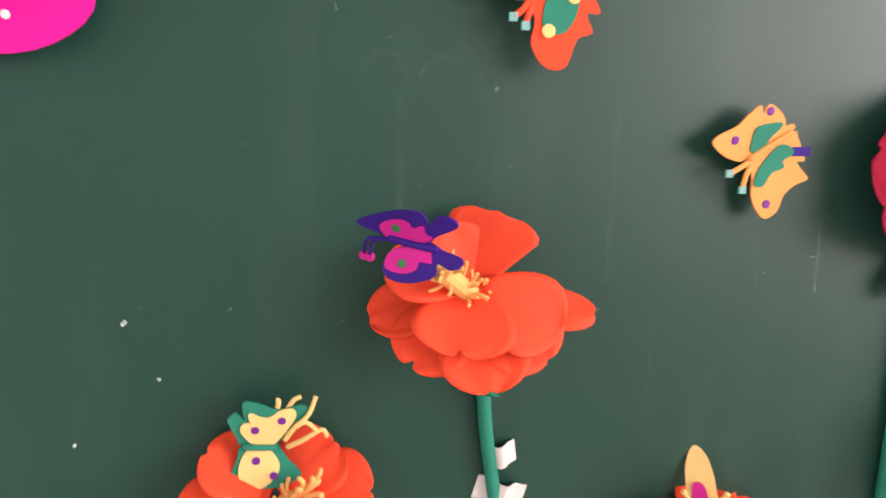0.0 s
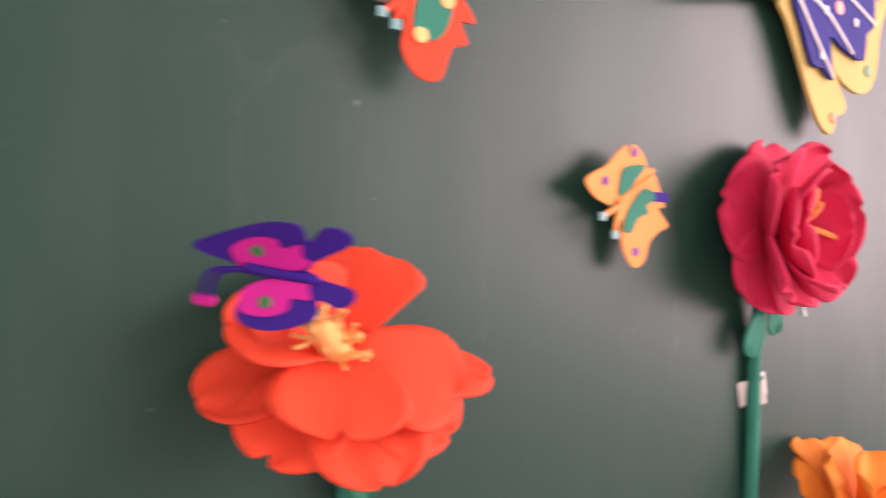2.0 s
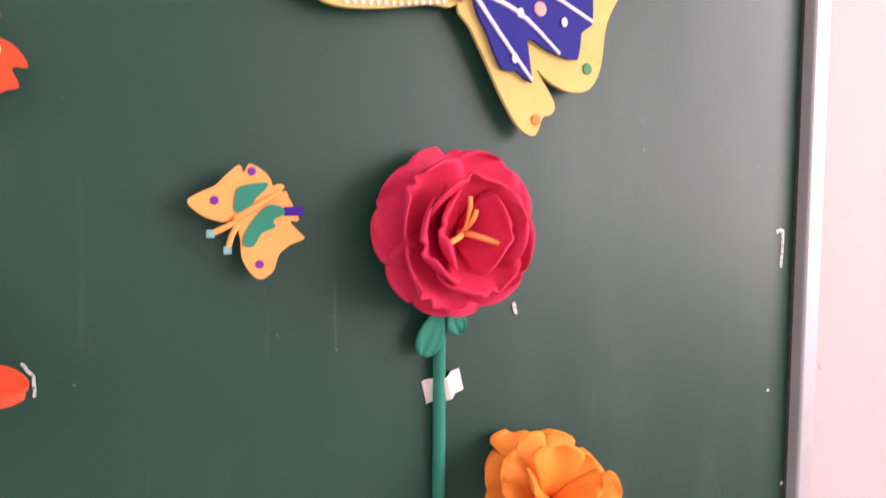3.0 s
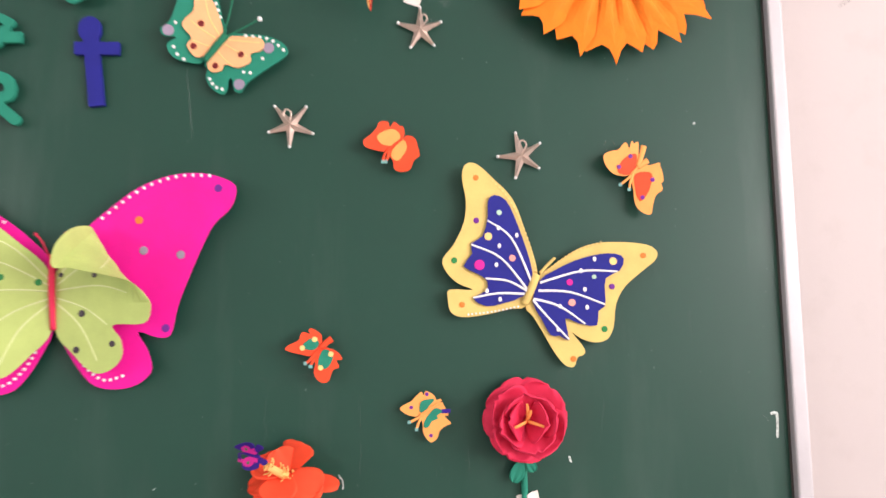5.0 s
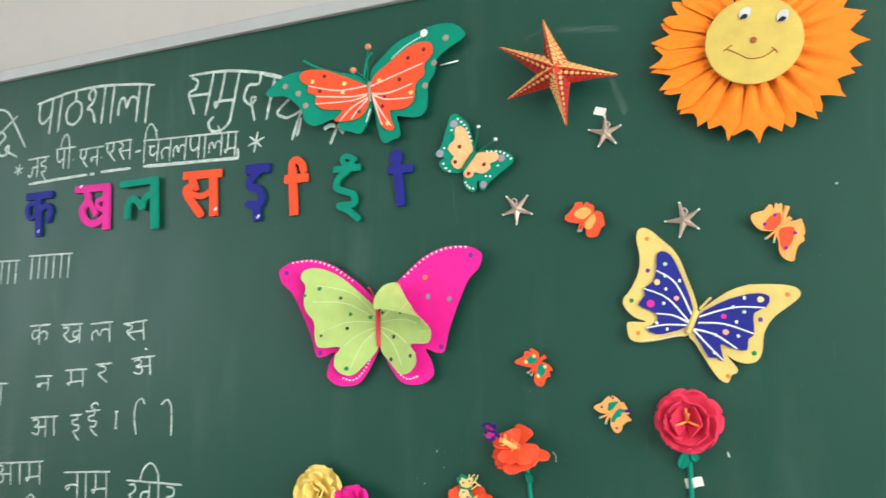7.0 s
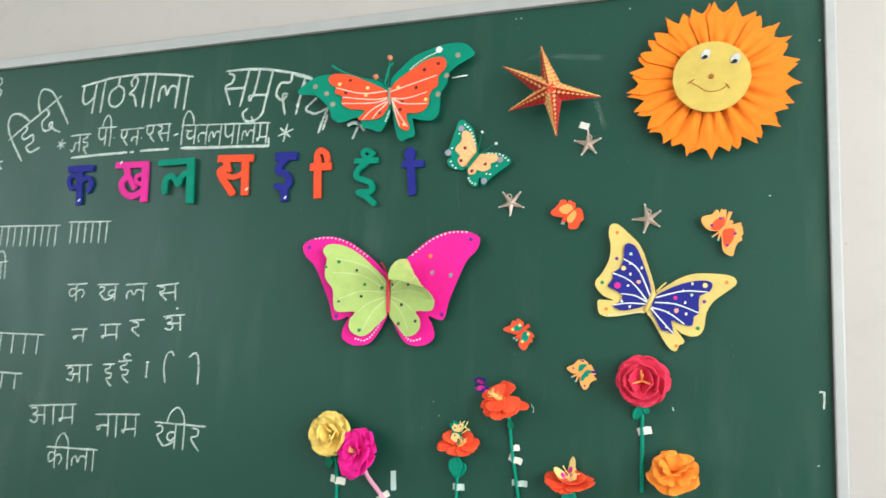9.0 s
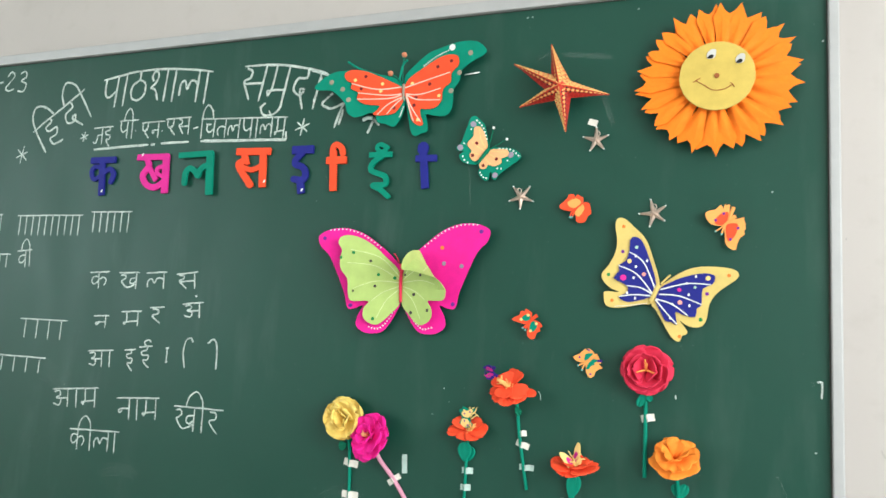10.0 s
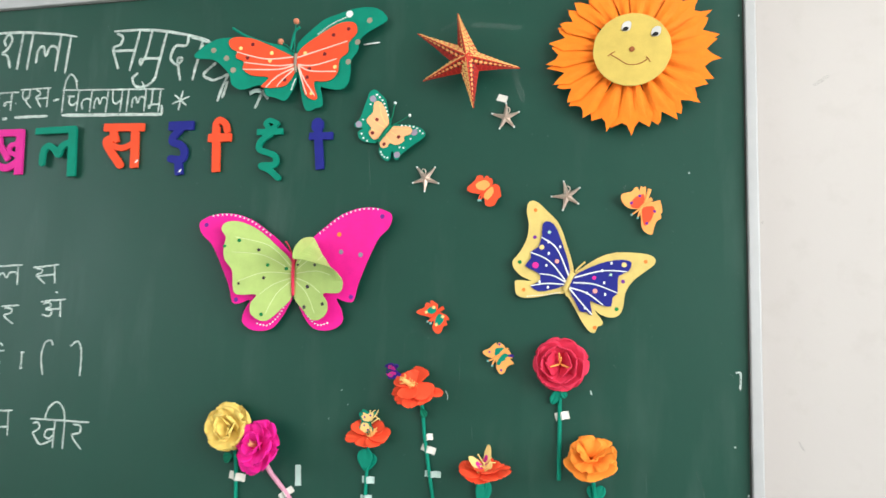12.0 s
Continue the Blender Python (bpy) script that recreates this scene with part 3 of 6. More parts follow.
for k in range(54):
    x, z = rng.uniform(-0.95, 0.66), rng.uniform(1.1, 2.09)
    a, ln = rng.uniform(0, 3.1), rng.uniform(0.001, 0.005)
    chalk_line([(x, z), (x + ln * math.cos(a), z + ln * math.sin(a))], rng.uniform(0.0006, 0.0014), FAINT, "chalk_fleck", "tiny chalk fleck")
for k in range(9):
    x, z = rng.uniform(0.08, 0.62), rng.uniform(1.30, 1.60)
    chalk_line([(x, z), (x + rng.uniform(-.004, .004), z - rng.uniform(.03, .10))], rng.uniform(.0012, .004), GHOST, "chalk_smear", "faint vertical wipe streak")
for k, (x, z, w) in enumerate(((.150, 1.496, .020), (.176, 1.499, .014), (.455, 1.500, .018), (-.90, 1.345, .05))):
    chalk_line([(x - w, z), (x - w * .4, z + .007), (x, z - .006), (x + w * .5, z + .006), (x + w, z)], 0.003 if k < 3 else 0.03, GHOST, "chalk_smear", "faint rubbed chalk scribble")
for pts, w in (([(-.955, 1.372), (-.93, 1.380), (-.895, 1.368)], .022), ([(-.93, 1.352), (-.90, 1.349), (-.875, 1.340)], .012), ([(-1.0, 1.22), (-.96, 1.205), (-.90, 1.215)], .03),
               ([(-.74, 1.16), (-.69, 1.175), (-.63, 1.165)], .03), ([(.46, 1.215), (.52, 1.225), (.57, 1.21)], .02), ([(.60, 1.30), (.615, 1.26), (.63, 1.20)], .012),
               ([(.53, 1.245), (.56, 1.25), (.60, 1.243)], .010), ([(-.20, 1.18), (-.14, 1.20), (-.10, 1.19)], .02)):
    for k in range(6):
        a, b, off = rng.uniform(-.15, .35), rng.uniform(.65, 1.15), Vector((0, w * (k - 2.5) / 6, 0))
        lo, mid, hi = (Vector((*p, 0)) + off for p in pts)
        wisp = [lo.lerp(hi, a), mid, lo.lerp(hi, b)]
        chalk_line([p[:2] for p in wisp], w * rng.uniform(.06, .12), SMUDGE, "chalk_smear", "cloudy rubbed chalk smudge")
# scuffs on the wall
SCUFF = chalk_dust("grey_scuff", 0.3, (0.30, 0.28, 0.25))
for x, z, dx, dz, w in ((.790, 1.908, .011, .008, .006), (.748, 1.351, .004, -.007, .003), (.701, 1.684, .001, .003, .003)):
    scuff = thing("wall_scuff", place(x, z, -0.0296), "grey rubbed scuff on the cream wall", "scuff", kind="structure")
    bm = bmesh.new()
    ribbon_into(bm, [Vector((-dx, -dz, 0)), Vector((0, 0, 0)), Vector((dx, dz, 0))], w, 0.0002, 0.0006)
    part("scuff_mark", bm, SCUFF, scuff)


# ---- cut-out letters ----
def foam_letter(x, z, strokes, material, label, lift=0.0015, glue=None):
    t = thing("foam_letter", place(x, z, lift), label, "letter", "cut-out letters under the chalk heading")
    bm = bmesh.new()
    strokes_into(bm, strokes, 0.0045)
    part("cutout", bm, material, t, smooth=False)
    bm = bmesh.new()
    a, e = max((p for _, p in strokes if len(p) == 2), key=lambda p: abs(p[0][1] - p[1][1]) + 0.1 * abs(p[0][0] - p[1][0]))
    px, py = (a[0] * .55 + e[0] * .45) * .01, (a[1] * .55 + e[1] * .45) * .01
    box_into(bm, (px - 0.003, py - 0.006, -lift), (px + 0.003, py + 0.006, 0.0002))
    part("sticky_pad", bm, TAPE, t, "white sticky pad behind the letter")
    if glue:
        bm = bmesh.new()
        for k in range(3):
            disc_into(bm, glue[0] * .01 + 0.0012 * k, glue[1] * .01 + 0.0016 * k, 0.0043, 0.0019, 0.0010, 8)
        part("glue_blob", bm, WHITE, t, "dried white glue blob")


foam_letter(-0.832, 1.817, [(1.5, [(-4.0, 4.1), (3.3, 4.1)]), (1.6, [(-.6, 4.2), (.3, -4.2)]), (1.0, [(-1.0, 2.3), (-2.5, 2.6), (-3.5, 1.4), (-2.5, -.4), (-.7, .3)]), (1.2, [(0, 1.1), (2.1, 1.9), (3.2, .6), (2.6, -1.1)])], BLUE, "royal blue foam cut-out letter ka on the chalkboard", glue=(.3, -3.4))
foam_letter(-0.684, 1.819, [(1.4, [(-5.0, 4.2), (3.8, 4.1)]), (1.7, [(3.1, 4.2), (3.6, -4.2)]), (1.4, [(-2.3, 3.9), (-1.6, 2.0), (-3.0, 0), (-1.8, -2.1), (.7, -2.9), (3.0, -1.8)]), (1.2, [(-1.6, 2.0), (.9, -1.2)]), (.9, [(2.6, 1.9), (1.1, 1.5), (1.0, .4), (2.4, -.3)])], HOT_PINK, "hot pink foam cut-out letter kha on the chalkboard", glue=(-3.6, 4.6))
foam_letter(-0.563, 1.817, [(1.3, [(-5.0, 4.3), (4.0, 4.5)]), (1.8, [(3.3, 4.6), (4.0, -4.7)]), (1.3, [(-2.9, -2.0), (-2.8, .3), (-1.7, 1.3), (-.3, .6), (.6, -.4), (1.1, .9), (2.3, 1.7), (3.4, 1.6)])], TEAL, "teal green foam cut-out letter la on the chalkboard", lift=0.006)
foam_letter(-0.420, 1.825, [(1.5, [(-4.4, 3.9), (4.1, 3.7)]), (1.5, [(-2.4, 3.4), (-2.3, 1.9), (-3.6, .8), (-.3, -3.4)]), (1.1, [(-3.2, .7), (-.2, -.2), (2.3, .7)]), (1.6, [(2.3, 3.6), (2.8, -4.0)]), (.9, [(-2.0, 2.9), (-1.3, 1.0)])], VERMILION, "orange red foam cut-out letter sa on the chalkboard", glue=(3.2, -3.0))
foam_letter(-0.301, 1.817, [(1.7, [(-2.4, 4.5), (2.6, 4.5)]), (1.4, [(.1, 4.0), (-1.4, 2.4), (-1.3, 1.4), (.4, .8), (1.2, -.6), (.6, -1.9), (-1.5, -1.7)]), (1.6, [(0, -1.6), (.5, -4.7)])], BLUE, "royal blue foam cut-out letter short i on the chalkboard", glue=(.6, -4.2))
foam_letter(-0.218, 1.822, [(1.2, [(1.2, 2.9), (.8, 4.1), (-.3, 4.8), (-1.1, 4.1), (-1.0, 2.6)]), (1.5, [(-1.0, 3.4), (-.4, -4.8)]), (1.5, [(-2.4, 1.5), (2.1, 1.5)])], VERMILION, "orange red foam cut-out vowel sign with a hooked top")
foam_letter(-0.118, 1.814, [(.9, [(1.2, 4.5), (-.2, 5.1), (-1.0, 4.5), (-.1, 3.5), (.8, 3.9)]), (1.1, [(-2.6, 3.0), (2.3, 3.0)]), (1.1, [(0, 2.6), (-1.7, 1.4), (-2.0, -.1), (-.1, -.9), (1.2, -1.5), (1.2, -3.0), (-1.4, -3.2), (.3, -4.0), (2.0, -5.4)])], TEAL, "teal green foam cut-out letter long i on the chalkboard", lift=0.004)
foam_letter(-0.023, 1.818, [(2.2, [(-.7, 3.8), (-.72, 3.5), (-.7, 3.4)]), (1.5, [(-.7, 3.6), (.2, -4.3)]), (1.3, [(-2.1, 1.6), (2.2, 1.6)])], BLUE, "royal blue foam cut-out vowel sign with a looped top")


# ---- butterflies ----
def wing_pair(t, name, half, thick, z, material, bends, label="", slices=0, step=4):
    """Two mirrored wings of one cut sheet, each with its own lift."""
    made = []
    for side, bend in zip((mirrored(half), half), bends):
        bm = bmesh.new()
        sheet_into(bm, smooth_line(cm(side), step, closed=True), thick, z, slices, bend=bend)
        made.append(part(name, bm, material, t, label))
    return made


def dots(t, name, spots, r, material, bends, z, label="", squash=1.0):
    for x, y, *s in spots:
        bm = bmesh.new()
        rr = r * (s[0] if s else 1)
        disc_into(bm, x * 0.01, y * 0.01, z, rr, 0.0005, 10, squash=squash)
        for v in bm.verts:
            v.co = Vector(bends[0 if x < 0 else 1](*v.co))
        part(name, bm, material, t, label)


def bead_row(t, line, n, r, material, bends, z, label="tiny white painted dot"):
    pts = smooth_line(cm(line), 8)
    run = [0.0] + [float(v) for v in np.cumsum([(b - a).length for a, b in zip(pts, pts[1:])])]
    for k in range(n):
        q = run[-1] * k / (n - 1)
        i = min(max(0, sum(r <= q for r in run) - 1), len(pts) - 2)
        p = pts[i].lerp(pts[i + 1], (q - run[i]) / max(1e-9, run[i + 1] - run[i]))
        bm = bmesh.new()
        disc_into(bm, p.x, p.y, z, r, 0.0008, 8)
        for v in bm.verts:
            v.co = Vector(bends[0 if v.co.x < 0 else 1](*v.co))
        part("bead", bm, material, t, label)


def vein(t, pts, r, material, bends, z, name="glue_line", label="raised white glue line"):
    bm = bmesh.new()
    line = smooth_line([(x * .01, y * .01, z) for x, y in pts], 5)
    tube_into(bm, line, r, 6, 0.7, 0.6)
    for v in bm.verts:
        v.co = Vector(bends[0 if sum(p[0] for p in pts) < 0 else 1](*v.co))
    part(name, bm, material, t, label)


def rod(t, name, pts, r, material, label="", taper=1.0, flat=1.0, sides=8):
    bm = bmesh.new()
    tube_into(bm, smooth_line([Vector(p) * 0.01 for p in pts], 5), r, sides, taper, flat)
    return part(name, bm, material, t, label, smooth=True)


def antennae(t, pts, r, material, tip_material, tip, label=""):
    for k in (-1, 1):
        line = [(k * x, y, z) for x, y, z in pts]
        a = rod(t, "antenna", line, r, material, label)
        bm = bmesh.new()
        bmesh.ops.create_icosphere(bm, subdivisions=1, radius=tip, matrix=Matrix.Translation(Vector(line[-1]) * 0.01))
        part("antenna_tip", bm, tip_material, a, smooth=True)


def pad(t, h, x=0.0, y=0.0, w=0.012):
    bm = bmesh.new()
    box_into(bm, (x - w / 2, y - w / 2, -h), (x + w / 2, y + w / 2, 0.0004))
    part("sticky_pad", bm, TAPE, t, "sticky pad holding it to the board")


def rise(a, b, left, right):
    """Lifts a flat cut-out off its plane on both sides of the body line from a to b (cm), by these slopes."""
    a, b = Vector(a) * 0.01, Vector(b) * 0.01
    d = (b - a).normalized()

    def f(x, y, z):
        s = d.x * (y - a.y) - d.y * (x - a.x)
        return x, y, z + (left * s if s > 0 else -right * s)
    return f, f


def cut_wings(t, name, outlines, thick, z, material, bends, label="", slices=6, step=3):
    """Hand-cut wings, each with an outline of its own."""
    for o in outlines:
        bm = bmesh.new()
        sheet_into(bm, smooth_line(cm(o), step, closed=True), thick, z, slices, bend=bends[0])
        part(name, bm, material, t, label)


def feelers(t, lines, z, r, material, tip_material, tip, square=False, label=""):
    """Antennae drawn as three-point lines, each with its tip."""
    for pts in lines:
        line = [(x, y, z + 0.1 * k) for k, (x, y) in enumerate(pts)]
        a = rod(t, "antenna", line, r, material, label, flat=0.6)
        bm = bmesh.new()
        m = Matrix.Translation(Vector(line[-1]) * 0.01)
        if square:
            bmesh.ops.create_cube(bm, size=tip * 1.7, matrix=m @ Matrix.Diagonal((1, 1, .4, 1)))
        else:
            bmesh.ops.create_icosphere(bm, subdivisions=2, radius=tip, matrix=m)
        part("antenna_tip", bm, tip_material, a, smooth=not square)


# large teal butterfly
TEAL_LEFT = [(-0.2, 0.55), (-2.15, 2.4), (-4.4, 3.1), (-7.8, 3.75), (-11.25, 4.35), (-13.9, 4.4), (-15.8, 4), (-17.8, 2.85), (-19.4, 1.3), (-18.95, 0.55), (-17.4, 0.45), (-15.45, 0.15), (-13.4, -1.55), (-12.35, -2.85), (-11.85, -4.5), (-10.25, -5.45), (-8.6, -5.2), (-7.15, -4.7), (-5.85, -4.95), (-5.35, -6.55), (-3.7, -6.95), (-1.8, -7.6), (-0.65, -6.05), (0.1, -4), (0.15, -1.95)]
TEAL_RIGHT = [(-0.2, 0.55), (-0.05, 3), (2, 5), (4.75, 7.1), (7.55, 7.95), (10.35, 8.65), (13.15, 8.75), (15.25, 8.1), (16.7, 6.45), (15.9, 5.45), (13.7, 4.4), (11.7, 2.8), (11.5, 0.9), (10.35, -0.75), (10.3, -2.8), (10.05, -4.85), (8.75, -6), (6.25, -5.7), (4.85, -5.35), (5.1, -6.65), (5.4, -8.75), (4, -9.2), (3, -9.65), (2.05, -9.1), (1.4, -7.2), (0.85, -4.75), (0.15, -1.95)]
TEAL_INNER_LEFT = [(-0.45, 0.2), (-2.85, 1.6), (-5.9, 3), (-8.6, 4.05), (-11.6, 4.35), (-12.9, 3.6), (-12.4, 2.3), (-11.2, 1.55), (-11.3, 0.45), (-9.75, -0.35), (-9.8, -1.75), (-8.05, -2.9), (-5.05, -3.25), (-5.35, -4.1), (-6.2, -5.1), (-3.8, -5.25), (-1.65, -4.8), (-0.35, -2.95), (-0.15, -1.55)]
TEAL_INNER_RIGHT = [(-0.1, 0.2), (1.1, 2.2), (4.2, 4.15), (7, 5.7), (9.05, 6.2), (10.85, 5.8), (11.25, 4.05), (9.8, 2.4), (9.75, 0.65), (8.25, -0.65), (8.05, -2.85), (6.9, -4.2), (5.15, -4.45), (3.7, -4.35), (3.8, -5.6), (4.45, -7.35), (3.55, -7.65), (2.05, -6.55), (1.2, -4.05), (0.3, -1.6)]
b_teal = rise((0.08, -2.27), (-0.22, 0.54), 0.10, 0.03)
t = thing("paper_butterfly", place(-0.074, 1.974, 0.010), "large teal and orange red paper butterfly with glitter veins", "butterfly", "butterflies stuck on the chalkboard")
cut_wings(t, "wing", (TEAL_LEFT, TEAL_RIGHT), 0.0015, 0.0, TEAL, b_teal, "teal outer wing", 12)
cut_wings(t, "inner_wing", (TEAL_INNER_LEFT, TEAL_INNER_RIGHT), 0.0012, 0.0035, VERMILION, b_teal, "orange red inner wing", 10)
for pts in ([(-0.6, 0.4), (-5.7, 0.1), (-11.2, 1.5)], [(-0.5, -1), (-3.7, -1.2), (-9.7, -0.5)], [(-0.5, -1.2), (-3.3, -1.9), (-9.8, -1.8)], [(-0.2, -1.6), (-3.2, -3.1), (-5.3, -5.2)], [(-0.1, -1.7), (-2.1, -3.6), (-3.3, -5.1)], [(0.1, 0.2), (4.4, 1.3), (9.6, 2.6)], [(0.4, -1.1), (3.5, -1.4), (7.7, -0.5)], [(0.5, -1.2), (2.9, -2.4), (7.8, -2.8)], [(0.5, -1.4), (1.9, -4.1), (4, -7)], [(0.5, -1.6), (1.6, -4.8), (2.4, -6.7)]):
    vein(t, pts, 0.0015, PINK_PAINT, b_teal, 0.0052, label="raised pale pink glue line")
dots(t, "sequin", [(-15.8, 2.05), (-13.25, 0.5), (-11.8, -1.75), (13.45, 6.25), (11.4, 2.45), (9.85, -1.05)], 0.0052, TAUPE_DOT, b_teal, 0.0016)
dots(t, "sequin", [(-8.3, 2.9), (-9.1, 0.35), (-1.9, -3.85), (6.9, 3.95), (9.7, 4.85), (5.4, 0.55), (2.65, -2), (2.3, -3.5)], 0.0036, DARK_RED_DOT, b_teal, 0.0048)
dots(t, "sequin", [(-10.5, 2.2), (-4.65, 1.2), (-4.9, -0.25), (1.65, 0.95), (7.5, -1.95), (3.3, -6.5)], 0.0036, CREAM, b_teal, 0.0048)
bead_row(t, [(3.85, 4.5), (6.25, 6.1), (8.85, 7.15)], 13, 0.0015, WHITE, b_teal, 0.0016)
bead_row(t, [(-0.1, -3.65), (-0.7, -5.55)], 7, 0.0014, WHITE, b_teal, 0.0016)
dots(t, "sequin", [(9.6, 7.75)], 0.0066, WHITE, b_teal, 0.0016, "round white sequin")
rod(t, "body", [(-.15, .9, .5), (-.1, -.6, .7), (0, -2.4, .5)], 0.0032, TAUPE_DOT, "slim taupe body", 0.7)
feelers(t, ([(-1.2, 1.7), (-0.6, 4.8), (0.3, 5.7)], [(-4.8, 2.8), (-9.8, 4.7), (-12.7, 6.4)]), .6, 0.0024, TEAL, TEAL, 0.0026)
for x, y in [(-0.4, 7), (-3.15, 3.35)]:
    bm = bmesh.new()
    bmesh.ops.create_icosphere(bm, subdivisions=2, radius=0.0056, matrix=Matrix.Translation((x * .01, y * .01, .007)))
    part("antenna_bead", bm, SALMON_DOT, t, "salmon bead", smooth=True)
    rod(t, "bead_wire", [(x, y, .7), ((x - .6) / 2, (y + 1.7) / 2, .7), (-.4, 1.2, .6)], 0.0009, TEAL)
pad(t, 0.010)
rod(t, "tape_tail", [(12.09, 2.38, -.6), (15.01, 2.68, -.7)], 0.0013, WHITE, "thin white thread")
rod(t, "tape_end", [(-9.2, -5.6, -.5), (-8.0, -5.2, -.3), (-7.0, -5.3, -.4)], 0.004, CLEAR_TAPE, "crumpled clear tape end", flat=.3)

# large pink butterfly with lime wings
PINK_WING = [(.2, 3.2), (2.4, 6.2), (5.2, 8.6), (8.3, 10.7), (11.6, 11.8), (14.8, 11.8), (17.2, 11.0), (18.0, 10.0), (17.4, 8.2), (15.7, 6.6), (14.4, 4.3), (12.8, .8), (11.9, -1.5), (11.2, -4.0), (9.9, -4.2), (8.0, -3.6), (9.0, -5.6), (9.2, -7.6), (7.2, -8.9), (4.3, -8.8), (2.6, -7.4), (.9, -4.6), (.2, -2.6)]
LIME_WING = [(.4, 2.6), (3.6, 6.1), (7.0, 8.9), (10.4, 10.3), (12.9, 10.1), (13.6, 8.8), (12.8, 7.4), (13.1, 5.2), (12.8, 3.3), (11.4, 1.4), (11.2, -1.3), (10.4, -2.9), (6.9, -2.9), (7.8, -4.4), (7.8, -6.2), (6.3, -7.4), (4.5, -7.4), (2.3, -5.5), (.3, -3.0)]
b_pink = (fold(4, 2), fold(3, 2))


def rolled(x, y, z):
    """The lime wing that stands up from its root, its upper tip rolled back over the body."""
    up = min(1.0, max(0.0, (y + 0.015) / 0.09))
    start = (0.097 - 0.068 * up ** 0.62) / math.cos(radians(32))

    def lean(q):
        return radians(15 + min(82 * up ** 0.5, max(0.0, q - start) * 2600))
    px = pz = 0.0
    n = 24
    for k in range(n):
        a = lean(x * (k + 0.5) / n)
        px += math.cos(a) * x / n
        pz += math.sin(a) * x / n
    a = lean(x)
    drop = 0.62 * max(0.0, x - start) * up
    return px - z * math.sin(a), y - drop, pz + z * math.cos(a)


b_lime = (fold(13, 6), rolled)
t = thing("paper_butterfly", place(-0.053, 1.583, 0.008, 2), "large magenta butterfly with curled lime inner wings and sequins", "butterfly", "butterflies stuck on the chalkboard")
PINK_WING = [(x * 0.985, y * 0.98 - .1) for x, y in PINK_WING]
wing_pair(t, "wing", PINK_WING, 0.0018, 0.0, MAGENTA, b_pink, "magenta outer wing", 10)
wing_pair(t, "inner_wing", [(x * .93, y * .95 - .1) for x, y in LIME_WING], 0.001, 0.004, LIME, b_lime, "lime green inner wing", 16)
for k in (-1, 1):
    bead_row(t, [(k * 4.6, 7.6), (k * 8.4, 10.2), (k * 12, 11.3), (k * 15.2, 11.2)], 15, 0.0017, WHITE, b_pink, 0.002)
    bead_row(t, [(k * 1.2, -4.0), (k * 2.8, -6.6), (k * 4.6, -8.0), (k * 6.4, -7.7)], 13, 0.0016, WHITE, b_pink, 0.002)
    for pts in ([(.6, 2.0), (5, 6.0), (11.6, 7.6)], [(.6, 1.4), (6, 4.2), (12.2, 4.8)], [(.6, .8), (6, 1.0), (10.8, -.6)], [(.6, .0), (4, -1.2), (6.6, -3.0)], [(.6, -.6), (3.4, -3.0), (5.4, -6.6)]):
        vein(t, [(k * x * .88, y * .92) for x, y in pts], 0.0009, PALE_LIME, b_lime, 0.0050, "crease", "pale raised vein")
dots(t, "sequin", [(-16.4, 9.6), (16.0, 9.9), (10.6, -3.4), (-10.4, -3.6)], 0.004, PURPLE_DOT, b_pink, 0.002)
dots(t, "sequin", [(8.6, 4.2), (12.2, 3.6)], 0.0042, GREY_DOT, b_pink, 0.002)
dots(t, "sequin", [(8.2, 7.2)], 0.004, ORANGE_DOT, b_pink, 0.002)
dots(t, "sequin", [(-9.6, 6.4), (-12.0, 5.4, .8), (-4.6, 2.2, .9), (-1.4, 1.6), (-5.4, -6.2)], 0.0034, GREEN_DOT, b_lime, 0.0054)
dots(t, "sequin", [(-6.2, 4.8, .9), (-5.2, .0, .9), (-9.4, -1.0, .7)], 0.0032, DARK_DOT, b_lime, 0.0054)
dots(t, "sequin", [(3.2, -1.6), (2.6, -5.0), (1.0, 2.2, .7), (6.4, -4.6, .9), (4.6, 2.0, .8)], 0.0034, DARK_DOT, b_lime, 0.0054)
rod(t, "body", [(0, 4.2, .6), (0, 1.0, .9), (0, -3.0, .6)], 0.0035, CRIMSON, "slim rolled crimson body", 0.8)
antennae(t, [(.2, 3.8, .8), (.8, 5.4, 1.0), (1.4, 6.2, 1.0)], 0.001, CRIMSON, CRIMSON, 0.002)
pad(t, 0.008, w=0.02)

# yellow and blue butterfly
YELLOW_LEFT = [(0.6, 1.35), (0.3, 3.6), (-0.45, 5.9), (-1.15, 8.15), (-2.1, 9.95), (-3.6, 11.45), (-4.85, 12.65), (-5.85, 13.15), (-6.65, 12.75), (-6.85, 11.35), (-6.5, 9.35), (-6.75, 7.1), (-7.8, 4.9), (-8.95, 3.4), (-8.65, 2.15), (-7.45, 0.95), (-5.95, 0.3), (-8.3, 0.35), (-8.5, -0.5), (-8.25, -1.85), (-7.05, -2.4), (-4.75, -2.2), (-2.2, -1.65), (-0.65, -1.4)]
